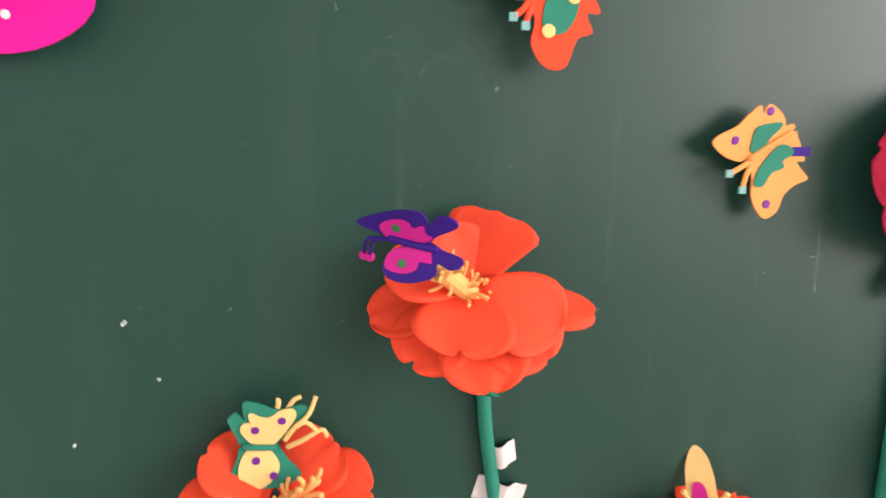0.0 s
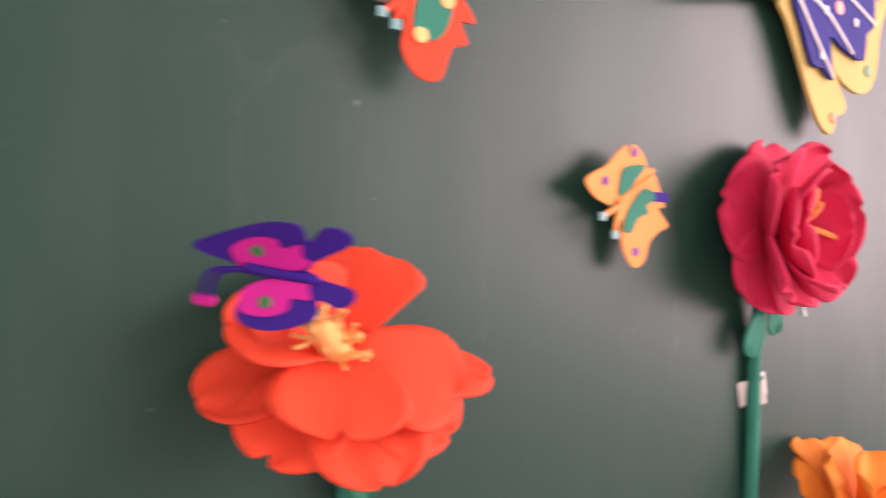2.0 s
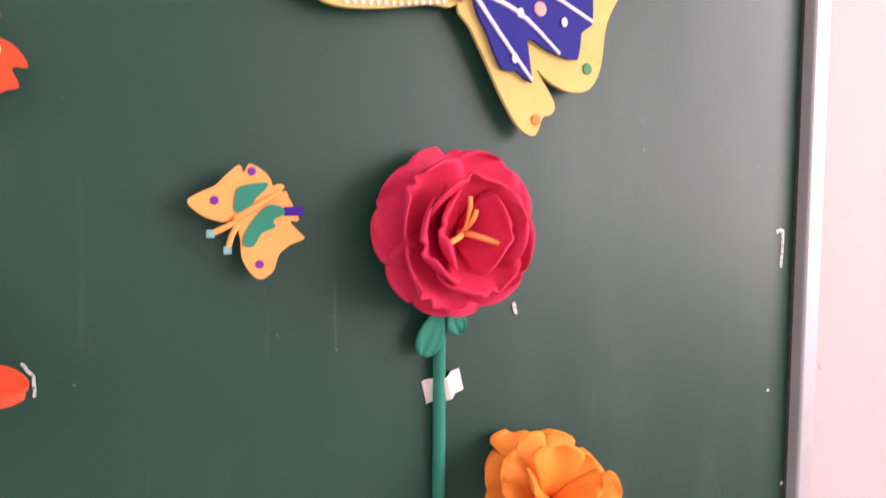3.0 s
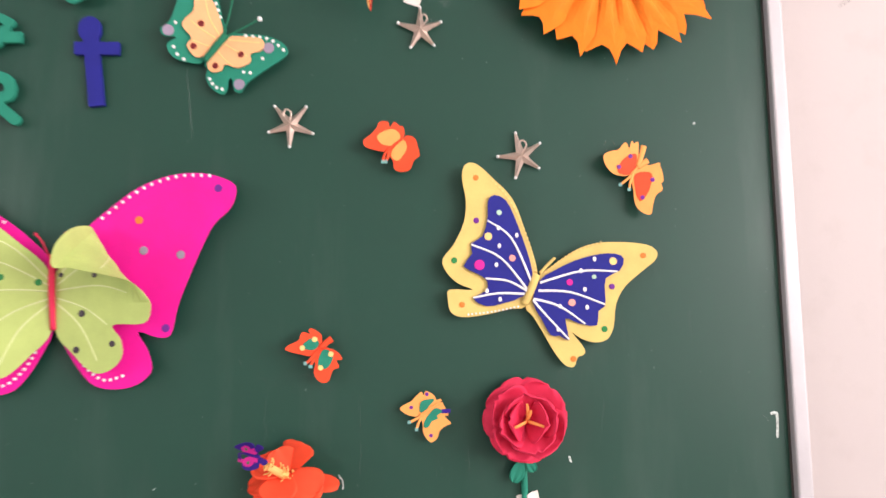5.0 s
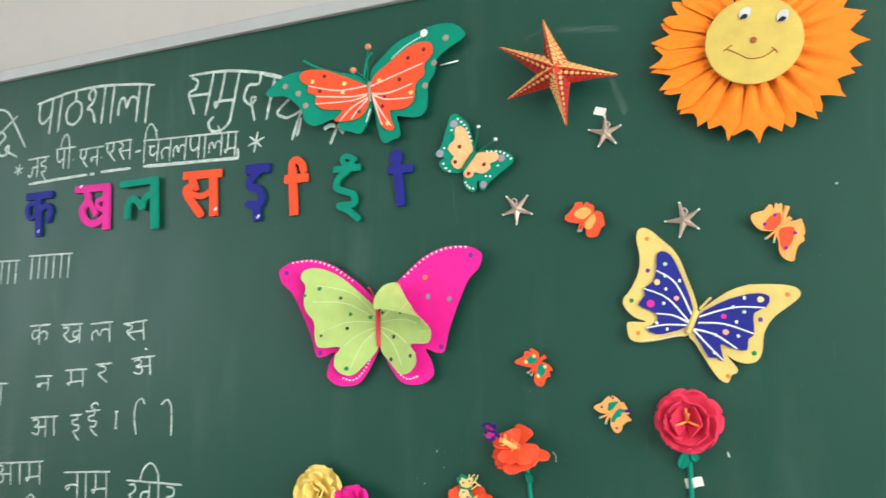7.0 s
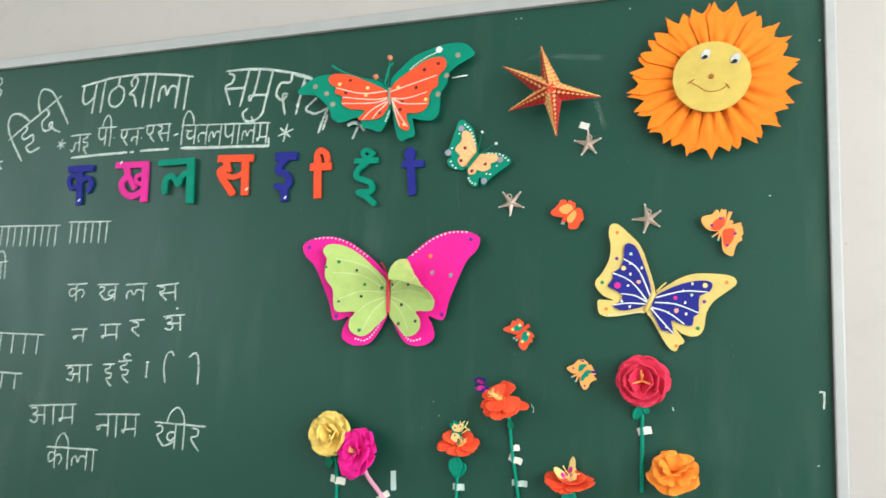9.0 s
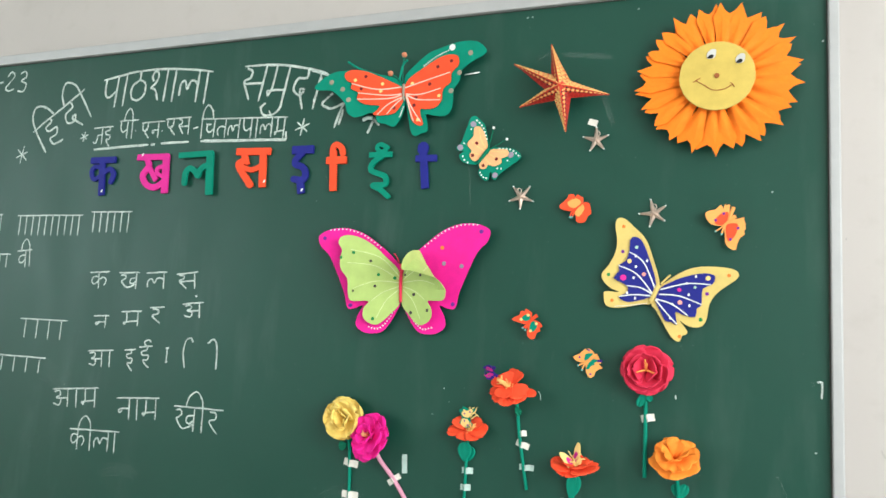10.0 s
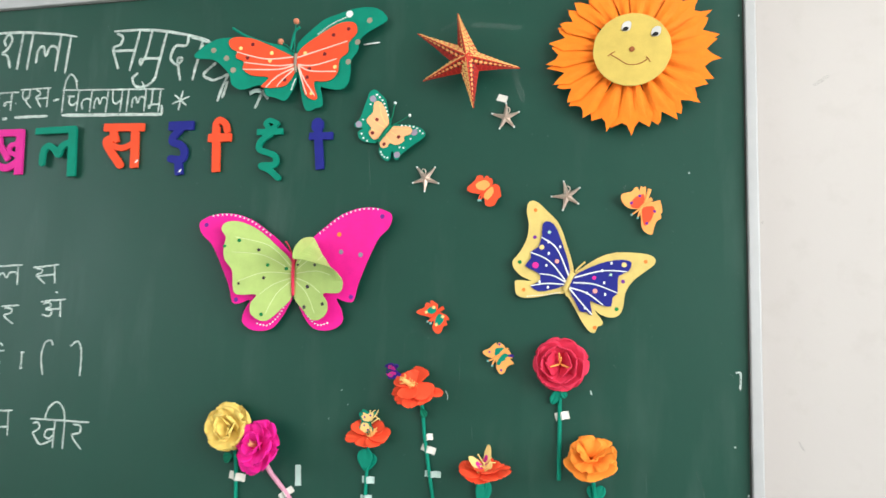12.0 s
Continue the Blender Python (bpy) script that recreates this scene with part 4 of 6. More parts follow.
YELLOW_RIGHT = [(0.6, 1.35), (1.8, 2.35), (3.7, 3.6), (5.35, 4.5), (7.25, 4.9), (9.75, 4.9), (11.95, 4.6), (12.9, 3.95), (12.75, 3.05), (11.25, 1.85), (9.55, 0.45), (8.5, -1.35), (8.15, -3.65), (7.4, -4.9), (6.05, -5.15), (4.75, -4.7), (3.95, -4.15), (5.1, -5.75), (4.95, -6.4), (4.4, -6.6), (3.95, -7.55), (3.05, -7.3), (2.05, -6), (1.05, -4.2), (0.05, -2.45), (-0.65, -1.4)]
BLUE_LEFT = [(0.05, 1.1), (-0.15, 3.1), (-0.85, 5.4), (-1.65, 7.65), (-2.5, 9.3), (-3.65, 9.8), (-4.3, 9.15), (-4.35, 7.65), (-4.9, 5.65), (-6.1, 4.9), (-6, 3.9), (-6.9, 2.65), (-5.55, 1.9), (-4.55, 1.15), (-4.7, 0.15), (-6, -0.55), (-4.75, -1.35), (-2.95, -1.1), (-0.9, -0.4)]
BLUE_RIGHT = [(0.75, 1.1), (2.3, 2.1), (4.5, 3.1), (6.95, 3.7), (8.6, 3.7), (9.4, 3.2), (8.95, 2), (7.5, 1.25), (7.35, -0.3), (7.3, -1.55), (6.6, -2.05), (6.4, -3.45), (5.05, -3.35), (4.15, -3.05), (3.2, -2.75), (3.55, -4.9), (2.6, -4.4), (1.7, -4.35), (0.85, -2.7), (0, -0.95)]
b_yel = rise((-0.67, -1.41), (0.59, 1.33), 0.05, 0.03)
t = thing("paper_butterfly", place(0.411, 1.582, 0.006), "pale yellow and royal blue butterfly with white glue lines", "butterfly", "butterflies stuck on the chalkboard")
cut_wings(t, "wing", (YELLOW_LEFT, YELLOW_RIGHT), 0.0022, 0.0, YELLOW, b_yel, "pale yellow outer wing", 8)
cut_wings(t, "inner_wing", (BLUE_LEFT, BLUE_RIGHT), 0.0018, 0.0032, BLUE, b_yel, "royal blue inner wing", 8, step=2)
for pts in ([(-0.1, 1.1), (-2, 5.4), (-4.4, 7.2)], [(-0.4, 0.1), (-3.1, 3.4), (-6.1, 4.8)], [(-0.4, -0), (-2.4, 1.1), (-4.7, 1.4)], [(-0.8, -0.2), (-3.5, -0.1), (-6, -0.5)], [(0.8, 0.9), (5, 2), (8.7, 1.9)], [(0.6, 0.1), (3.8, -0.1), (7.3, -1.4)], [(0.1, -0.7), (2.7, -1.5), (5.2, -3.3)], [(-0, -0.8), (1.6, -2.7), (3.5, -4.8)]):
    vein(t, pts, 0.0013, WHITE, b_yel, 0.0054)
bead_row(t, [(0.5, 2.1), (-0.3, 5.4), (-1.9, 9.05), (-3.75, 11.3)], 22, 0.0011, CREAM, b_yel, 0.0024, "tiny pale glitter dot")
bead_row(t, [(1.4, 2.0), (4.2, 3.9), (7.2, 4.9)], 16, 0.0011, CREAM, b_yel, 0.0024, "tiny pale glitter dot")
bead_row(t, [(-6.5, -2.15), (-4, -1.9), (-1.45, -1.45)], 14, 0.0011, WHITE, b_yel, 0.0024, "tiny white glitter dot")
for spots, r, material in (([(-5.45, 11.6), (-7.1, -1.15), (11.5, 3.5), (3.95, -6.75)], .0030, ORANGE_DOT), ([(-5.5, 7.25), (8.15, 0.4)], .0030, PURPLE_DOT), ([(-7.8, 3.25), (7.2, -3.85)], .0032, GREEN_DOT)):
    dots(t, "sequin", spots, r, material, b_yel, 0.0024)
for (x, y), big, r, material in zip([(-5.3, 2.75), (3.8, 0.9)] + [(-1.95, 3.4), (3.95, -1.15)] + [(-4.35, 5.6), (8.3, 2.95)] + [(-3.2, 8), (6.3, 1.4)], (1.6, 1, 1, 1.1, 1.1, 1.1, .9, .8), (.0033, .0033, .0034, .0034, .0036, .0036, .003, .003), (HOT_PINK, HOT_PINK, PINK_DOT, PINK_DOT, CREAM, CREAM, AQUA_PALE, AQUA_PALE)):
    dots(t, "sequin", [(x, y, big)], r, material, b_yel, 0.0052)
dots(t, "sequin", [(-1.45, 5.7), (-3.25, 4.65), (-3.6, 2.75), (-4.6, 0.15), (-3.3, -0.7), (6.4, 3.2), (5.3, 0.15), (5.45, -1.65), (-3.3, 6.45), (5, 2.05), (2.75, -1.5), (2.45, -3.8)], 0.0019, WHITE, b_yel, 0.0054, squash=1.3)
rod(t, "body", [(.45, 1.7, .3), (-.1, .3, .5), (-.8, -1.2, .3)], 0.0046, YELLOW, "pale yellow rolled body", 0.8)
feelers(t, ([(0.85, 1.85), (1.55, 2.6), (2.3, 3.3)],), .4, 0.0016, YELLOW, YELLOW, 0.0015)
pad(t, 0.006)

# teal butterfly with peach wings
MED_LEFT = [(0.7, 1.55), (0.4, 3.4), (0, 5.25), (-0.35, 6.3), (-1.45, 7.35), (-2.15, 7.8), (-3, 7.4), (-3.45, 6.05), (-3.9, 4.9), (-4.65, 2.75), (-5.55, 1.95), (-5.25, 1.25), (-4.05, 1.15), (-4.85, 0.55), (-4.9, -0.1), (-4.25, -0.95), (-2.85, -1.35), (-1.35, -1.15)]
MED_RIGHT = [(-1.35, -1.15), (-1.05, -2.05), (-1.2, -2.9), (-0.7, -3.9), (0.35, -4.65), (1, -4.3), (1.1, -3.2), (1.45, -3.1), (1.65, -4.25), (2.35, -4.55), (2.75, -3.9), (3.3, -3.3), (5.05, -2.05), (6.65, -0.95), (7.05, -0.15), (6.4, 0.7), (4.9, 1.4), (2.9, 1.65), (0.7, 1.55)]
PEACH_LEFT = [(0.45, 1.55), (-0.1, 4.1), (-0.85, 5.45), (-1.55, 5.75), (-2.2, 5.35), (-2.3, 3.85), (-3.1, 3), (-3.4, 2.2), (-2.55, 1.1), (-3, 0.35), (-2.55, -0.5), (-2, -0.85), (-1.1, -0.4)]
PEACH_RIGHT = [(0.9, 1.2), (2.55, 1.3), (4.25, 1.1), (4.7, 0.4), (4.3, -0.25), (3.3, -0.55), (3.35, -1.35), (2.05, -2), (0.75, -1.6), (0.4, -2.25), (-0.45, -2.4), (-0.95, -1.95), (-0.85, -0.9)]
b_med = rise((-1.35, -1.22), (0.74, 1.54), 0.16, 0.10)
t = thing("paper_butterfly", place(0.098, 1.832, 0.005), "medium teal butterfly with peach inner wings and beads", "butterfly", "butterflies stuck on the chalkboard")
cut_wings(t, "wing", (MED_LEFT, MED_RIGHT), 0.0015, 0.0, TEAL, b_med, "teal outer wing", 6)
cut_wings(t, "inner_wing", (PEACH_LEFT, PEACH_RIGHT), 0.0012, 0.0026, PEACH, b_med, "peach inner wing", 6)
for line, n in (([(-1.75, 6.9), (-0.85, 6.05), (-0.25, 4.9), (0.2, 3.4)], 7), ([(-4.3, 0.15), (-3.9, -0.65), (-3.35, -1.05)], 3), ([(2.75, 1.45), (5.1, 1.05), (6.6, -0.15)], 7), ([(-0.8, -3.05), (-0.25, -3.85), (0.5, -4.15)], 4)):
    bead_row(t, line, n, 0.0018, WHITE, b_med, 0.0017)
dots(t, "sequin", [(-2.4, 6.2), (-4.8, 1.8), (5.1, 0.1), (2.2, -3.7)], 0.0058, GREY_DOT, b_med, 0.0017)
dots(t, "sequin", [(-1.6, 2.55), (-2.35, 0.25), (2.35, -0.6), (-0.2, -1.75)], 0.0032, DARK_RED_DOT, b_med, 0.004)
dots(t, "sequin", [(-2.8, 5.25), (-4.1, 2.6), (4.5, -1), (3.3, -2.5), (2.6, -2.4)], 0.0016, WHITE, b_med, 0.0017)
for pts in ([(.2, 1.4), (-.8, 3.2), (-1.2, 5.2)], [(.0, 1.0), (-1.6, 2.0), (-2.6, 2.8)], [(-.6, .2), (-1.8, .6), (-2.6, .9)], [(1.0, 1.0), (2.6, .8), (4.2, .6)], [(.6, .6), (1.8, -.2), (3.0, -.8)], [(0, -.2), (.6, -1.0), (1.6, -1.8)]):
    vein(t, pts, 0.0006, CREAM, b_med, 0.0039, "crease", "pale raised vein")
rod(t, "body", [(.8, 1.5, .4), (-.3, .1, .5), (-1.3, -1.2, .4)], 0.0042, DEEP_GREEN, "rolled green body", 0.8)
feelers(t, ([(0.6, 1.6), (1.1, 3.4), (1.5, 5.4)], [(0.9, 1.4), (2.4, 2.1), (4.2, 3.1)]), .5, 0.0009, DEEP_GREEN, WHITE, 0.0027)
pad(t, 0.005)

# small butterflies
SMALLS = "small butterflies stuck on the chalkboard"


def cut_butterfly(x, z, h, label, wings, spots, mats, bends, ends, lines, tip_mat, squares=True):
    """A foam butterfly of two hand-cut wings with inner patches, a rolled body and two antennae."""
    wing_m, spot_m = mats
    t = thing("foam_butterfly", place(x, z, h), label, "butterfly", SMALLS)
    cut_wings(t, "wing", wings, 0.0010, 0.0, wing_m, bends, slices=5)
    cut_wings(t, "wing_spot", spots, 0.0005, 0.0011, spot_m, bends, slices=4)
    (ax, ay), (bx, by) = ends
    rod(t, "body", [(ax, ay, .1), ((ax + bx) / 2, (ay + by) / 2, .14), (bx, by, .1)], 0.0017, wing_m, "", 0.8)
    feelers(t, lines, .15, 0.0013, wing_m, tip_mat, 0.0019, squares)
    pad(t, h, w=0.006)
    return t


b_small = rise((-0.70, -0.22), (1.34, 1.01), 0.14, 0.03)
t = cut_butterfly(0.303, 1.465, 0.0078, "small amber foam butterfly with teal wing spots",
    ([(-0.7, -0.2), (-1.4, -0.25), (-2.05, 0), (-2.6, 0.5), (-2.25, 0.85), (-1.5, 1.2), (-1.1, 1.6), (-0.5, 2.1), (-0.3, 1.75), (-0.15, 2.05), (0.05, 2.15), (0.6, 1.85), (0.9, 1.5), (1, 1.25), (1.35, 1.35), (1.35, 1)],
     [(1.35, 1), (1.7, 0.75), (1.95, 0.25), (2.15, -0.25), (1.75, -0.3), (2.1, -0.7), (2.4, -1.05), (1.8, -1.3), (1.25, -1.75), (1, -2.45), (0.45, -2.8), (0, -2.5), (-0.35, -1.85), (-0.4, -1.15), (-0.5, -0.65), (-0.7, -0.2)]),
    ([(-0.45, 1.2), (0.65, 1.4), (0.7, 1.15), (0.25, 0.7), (-0.15, 0.1), (-0.65, 0.15), (-0.65, 0.7)],
     [(0.75, 0.4), (1.35, 0.35), (1.5, 0.05), (1, -0.25), (1.1, -0.55), (0.5, -0.8), (0.15, -1.35), (-0.25, -1.35), (-0.3, -1.05), (0, -0.4)]),
    (AMBER, TEAL), b_small, ((-0.70, -0.22), (1.34, 1.01)), ([(-0.6, -0.3), (-1.2, -0.6), (-1.7, -0.8)], [(-0.5, -0.4), (-0.8, -0.9), (-1, -1.5)]), AQUA)
dots(t, "sequin", [(-1.5, 0.6), (0.05, 1.85), (0.4, -2.15)], .0019, PURPLE_DOT, b_small, .0010)
bm = bmesh.new()
box_into(bm, (.0148, -.0005, .0011), (.0235, .0035, .0017))
part("paper_tab", bm, VIOLET, t, "violet paper tab")
b_small = rise((-0.19, -0.42), (0.74, 0.46), 0.12, 0.1)
t = cut_butterfly(0.194, 1.527, 0.01, "small orange red foam butterfly with teal wing spots",
    ([(-0.2, -0.4), (-1.3, -0.2), (-2.65, 0.2), (-2.5, 0.65), (-1.45, 1.15), (-1.3, 1.7), (-0.95, 1.95), (-0.35, 1.75), (-0.5, 2.1), (-0.2, 2.3), (0.65, 1.75), (0.75, 1.4), (0.75, 0.45)],
     [(0.75, 0.45), (1.8, 0.2), (2.4, -0.15), (2.75, -0.8), (2.2, -0.85), (2.45, -1.55), (1.85, -1.8), (1.45, -2.8), (0.95, -3), (0.4, -2.75), (0, -2), (0.15, -1.1), (-0.2, -0.4)]),
    ([(-1.15, 0.45), (-0.75, 1), (-0.1, 1.35), (0.45, 1.05), (0.4, 0.5), (-0.2, 0.15)],
     [(0.45, -1.45), (0.5, -0.55), (0.9, 0.15), (1.45, 0.1), (1.85, -0.4), (1.65, -1.15), (1.15, -1.65)]),
    (VERMILION, TEAL), b_small, ((-0.19, -0.42), (0.74, 0.46)), ([(-0.1, -0.4), (-0.4, -0.8), (-0.8, -1.1)], [(0, -0.6), (-0.2, -1.1), (-0.3, -1.4)]), AQUA)
dots(t, "sequin", [(-1.1, 0.4), (0.1, 1.2), (1.65, -0.25), (0.65, -1.55)], .0027, CREAM, b_small, .0017)
rod(t, "abdomen", [(0.67, 0.36, .2), (1.25, 0.89, .2), (1.75, 1.24, .2)], 0.0026, VERMILION, "", 1.3, .5)
b_small = rise((-0.86, -0.92), (0.74, 0.36), 0.14, 0.14)
t = cut_butterfly(0.276, 1.736, 0.009, "small orange red foam butterfly with yellow inner wings",
    ([(-0.85, -0.9), (-1.85, -0.9), (-3.05, -0.55), (-3.2, 0.1), (-2.6, 0.6), (-1.9, 1.35), (-1.6, 1.95), (-0.75, 2), (-0.55, 1.45), (-0.1, 2), (0.45, 1.6), (0.85, 1.45), (0.75, 0.35)],
     [(0.75, 0.35), (1.3, 0.65), (2, 0.3), (2.25, -0.6), (2.4, -1.5), (1.85, -1.95), (1.4, -2.95), (0.5, -3.15), (-0.15, -2.85), (-0.3, -1.95), (-0.85, -0.9)]),
    ([(-1.85, 0.45), (-1.25, 1), (-0.2, 1.25), (0.45, 0.75), (0.35, 0.15), (-0.35, -0.4), (-1.4, -0.25)],
     [(-0.4, -1), (0.15, -0.3), (0.8, 0.2), (1.15, -0.6), (0.65, -1.6), (0.15, -2), (-0.4, -1.65)]),
    (VERMILION, AMBER), b_small, ((-0.86, -0.92), (0.74, 0.36)), ([(-0.7, -0.8), (-1.1, -1.3), (-1.3, -2.1)], [(-0.7, -0.9), (-0.8, -1.6), (-1, -2.1)]), AQUA)
b_small = rise((-0.67, -0.33), (0.26, 0.69), 0.12, 0.08)
t = cut_butterfly(0.524, 1.704, 0.009, "amber foam butterfly with orange red inner wings",
    ([(-0.65, -0.35), (-2.1, -0.4), (-2.95, 0.1), (-3.5, 1), (-3.45, 1.75), (-2.65, 2.1), (-1.95, 2.25), (-1.3, 2.95), (-0.95, 2.8), (-0.8, 2.35), (-0.5, 3.15), (-0.25, 2.9), (0.2, 3.05), (0.2, 1.85), (0.25, 0.7)],
     [(0.25, 0.7), (1.3, 0.65), (2.35, 0.9), (2.4, 0.45), (2.55, 0.15), (2.65, -1), (2.4, -1.3), (2.5, -1.95), (1.8, -2.5), (1.4, -3.55), (1.2, -4.4), (0.75, -4.5), (-0.05, -4), (-0.45, -3.15), (-0.5, -1.9), (-0.65, -0.35)]),
    ([(-2.05, 0.35), (-1.35, 1.35), (-0.2, 1.85), (0, 1.25), (-0.05, 0.2), (-1, -0.35), (-1.9, -0.2)],
     [(-0.2, -0.25), (1.25, -0.1), (1.55, -0.85), (1.35, -1.25), (1.05, -2.1), (0.25, -3.1), (-0.15, -2.75), (-0.35, -1.5)]),
    (AMBER, VERMILION), b_small, ((-0.67, -0.33), (0.26, 0.69)), ([(-0.5, -0.2), (-1.1, -0.8), (-1.9, -1.4)], [(-0.5, -0.3), (-0.8, -1.1), (-1, -1.9)]), AQUA)
dots(t, "sequin", [(-1.95, 0.45), (-0.7, 1.55), (1.5, -0.9), (0.35, -2.75)], .0024, PURPLE_DOT, b_small, .0016)
for pts in ([(0.08, 0.52, .2), (0.48, 1.63, .2), (0.8, 2.65, .2)], [(0.07, 0.4, .2), (0.62, 0.79, .2), (1.13, 1.14, .2)]):
    rod(t, "tail_strip", pts, 0.0024, AMBER, "amber foam strip", 1.3, .45)

# ---- paper sun ----
t = thing("paper_sun", place(0.504, 1.950, 0.010, 0), "pleated orange paper sun with a smiling yellow face", "sun decoration")
rng = random.Random(11)
RAYS = 22
for k in range(RAYS):
    a = 360 * k / RAYS + rng.uniform(-2.5, 2.5)
    half = radians(360 / RAYS) * rng.uniform(0.66, 0.78)
    tip1, tip2, dip = rng.uniform(.124, .137), rng.uniform(.124, .136), rng.uniform(.108, .117)
    lean, puff = rng.uniform(-.05, .05), rng.uniform(.0040, .0065)
    bm = bmesh.new()
    top, low = [], []
    for v, edge in ((-1, .110), (-.82, .118), (-.58, tip1), (-.32, .121), (-.02 + lean, dip), (.28, .120), (.56, tip2), (.80, .117), (1, .109)):
        col = []
        for q in range(8):
            u = q / 7
            r = 0.034 + (edge - 0.034) * u
            w = half * v * (0.50 + 0.50 * u ** 0.6)
            near = max(0.0, 1 - u * 1.15)
            z = 0.0110 + 0.0022 * v + puff * near * math.cos(v * math.pi) - 0.0008 * v * v * u + 0.0010 * (k % 2)
            col.append(Vector((r * math.cos(w), r * math.sin(w), z)))
        top.append([bm.verts.new(p) for p in col])
        low.append([bm.verts.new(p - Vector((0, 0, .0004))) for p in col])
    for s, rev in ((top, False), (low, True)):
        for p, q in zip(s, s[1:]):
            for m_ in range(7):
                f = (p[m_], p[m_ + 1], q[m_ + 1], q[m_])
                bm.faces.new(f[::-1] if rev else f)
    for p, q in ((top[0], low[0]), (low[-1], top[-1]), ([c[-1] for c in top], [c[-1] for c in low])):
        for g in range(len(p) - 1):
            bm.faces.new((p[g], q[g], q[g + 1], p[g + 1]))
    part("ray", bm, ORANGE, t, "orange crepe paper ray with cut points", Matrix.Rotation(radians(a), 4, "Z"), smooth=False)
bm = bmesh.new()
n = 64
rr = [(0.0594, 0.0), (0.0600, 0.0012), (0.0594, 0.0026), (0.045, 0.0034), (0.02, 0.0040)]
loops = [[bm.verts.new((r * math.cos(2 * math.pi * k / n) * (1 + .006 * math.sin(5 * k)), r * math.sin(2 * math.pi * k / n), 0.021 + z)) for k in range(n)] for r, z in rr]
for p, q in zip(loops, loops[1:]):
    for k in range(n):
        bm.faces.new((p[k], p[(k + 1) % n], q[(k + 1) % n], q[k]))
bm.faces.new(loops[-1])
bm.faces.new(loops[0][::-1])
face = part("face", bm, SUN_YELLOW, t, "round soft yellow paper face")
bm = bmesh.new()
tube_into(bm, [Vector((0, 0, -0.010)), Vector((0, 0, 0.021))], 0.035, 20)
part("core", bm, ORANGE, t, "paper core holding the face")
for ex, ey in ((-.009, .037), (.036, .0255)):
    bm = bmesh.new()
    sheet_into(bm, smooth_line([(ex - .006, ey - .007), (ex + .005, ey - .006), (ex + .008, ey + .006), (ex + .001, ey + .009), (ex - .006, ey + .003)], 3, True), 0.0006, 0.0252)
    eye = part("eye", bm, EYE_WHITE, face, "pale paper eye")
    bm = bmesh.new()
    sheet_into(bm, smooth_line([(ex - .006, ey - .0065), (ex + .001, ey - .007), (ex + .004, ey - .003), (ex, ey - .0005), (ex - .004, ey - .003)], 3, True), 0.0006, 0.0260)
    part("pupil", bm, BLACK, face, "black pupil")
bm = bmesh.new()
disc_into(bm, 0.0, -0.001, 0.0252, 0.0042, 0.002, 12)
part("nose", bm, BROWN, face, "small brown nose")
bm = bmesh.new()
tube_into(bm, smooth_line([Vector((x, y, .0252)) for x, y in ((-.033, -.0075), (-.020, -.016), (-.008, -.0245), (.004, -.026), (.014, -.024), (.024, -.0175))], 6), 0.0007, 6)
mouth = part("mouth", bm, BROWN, face, "thin brown drawn smile")
for p in (((-.037, -.010), (-.031, -.006), (-.026, -.0035)), ((.021, -.014), (.025, -.018), (.0275, -.023))):
    bm = bmesh.new()
    tube_into(bm, smooth_line([Vector((x, y, .0252)) for x, y in p], 4), 0.0007, 6)
    part("mouth_corner", bm, BROWN, face)


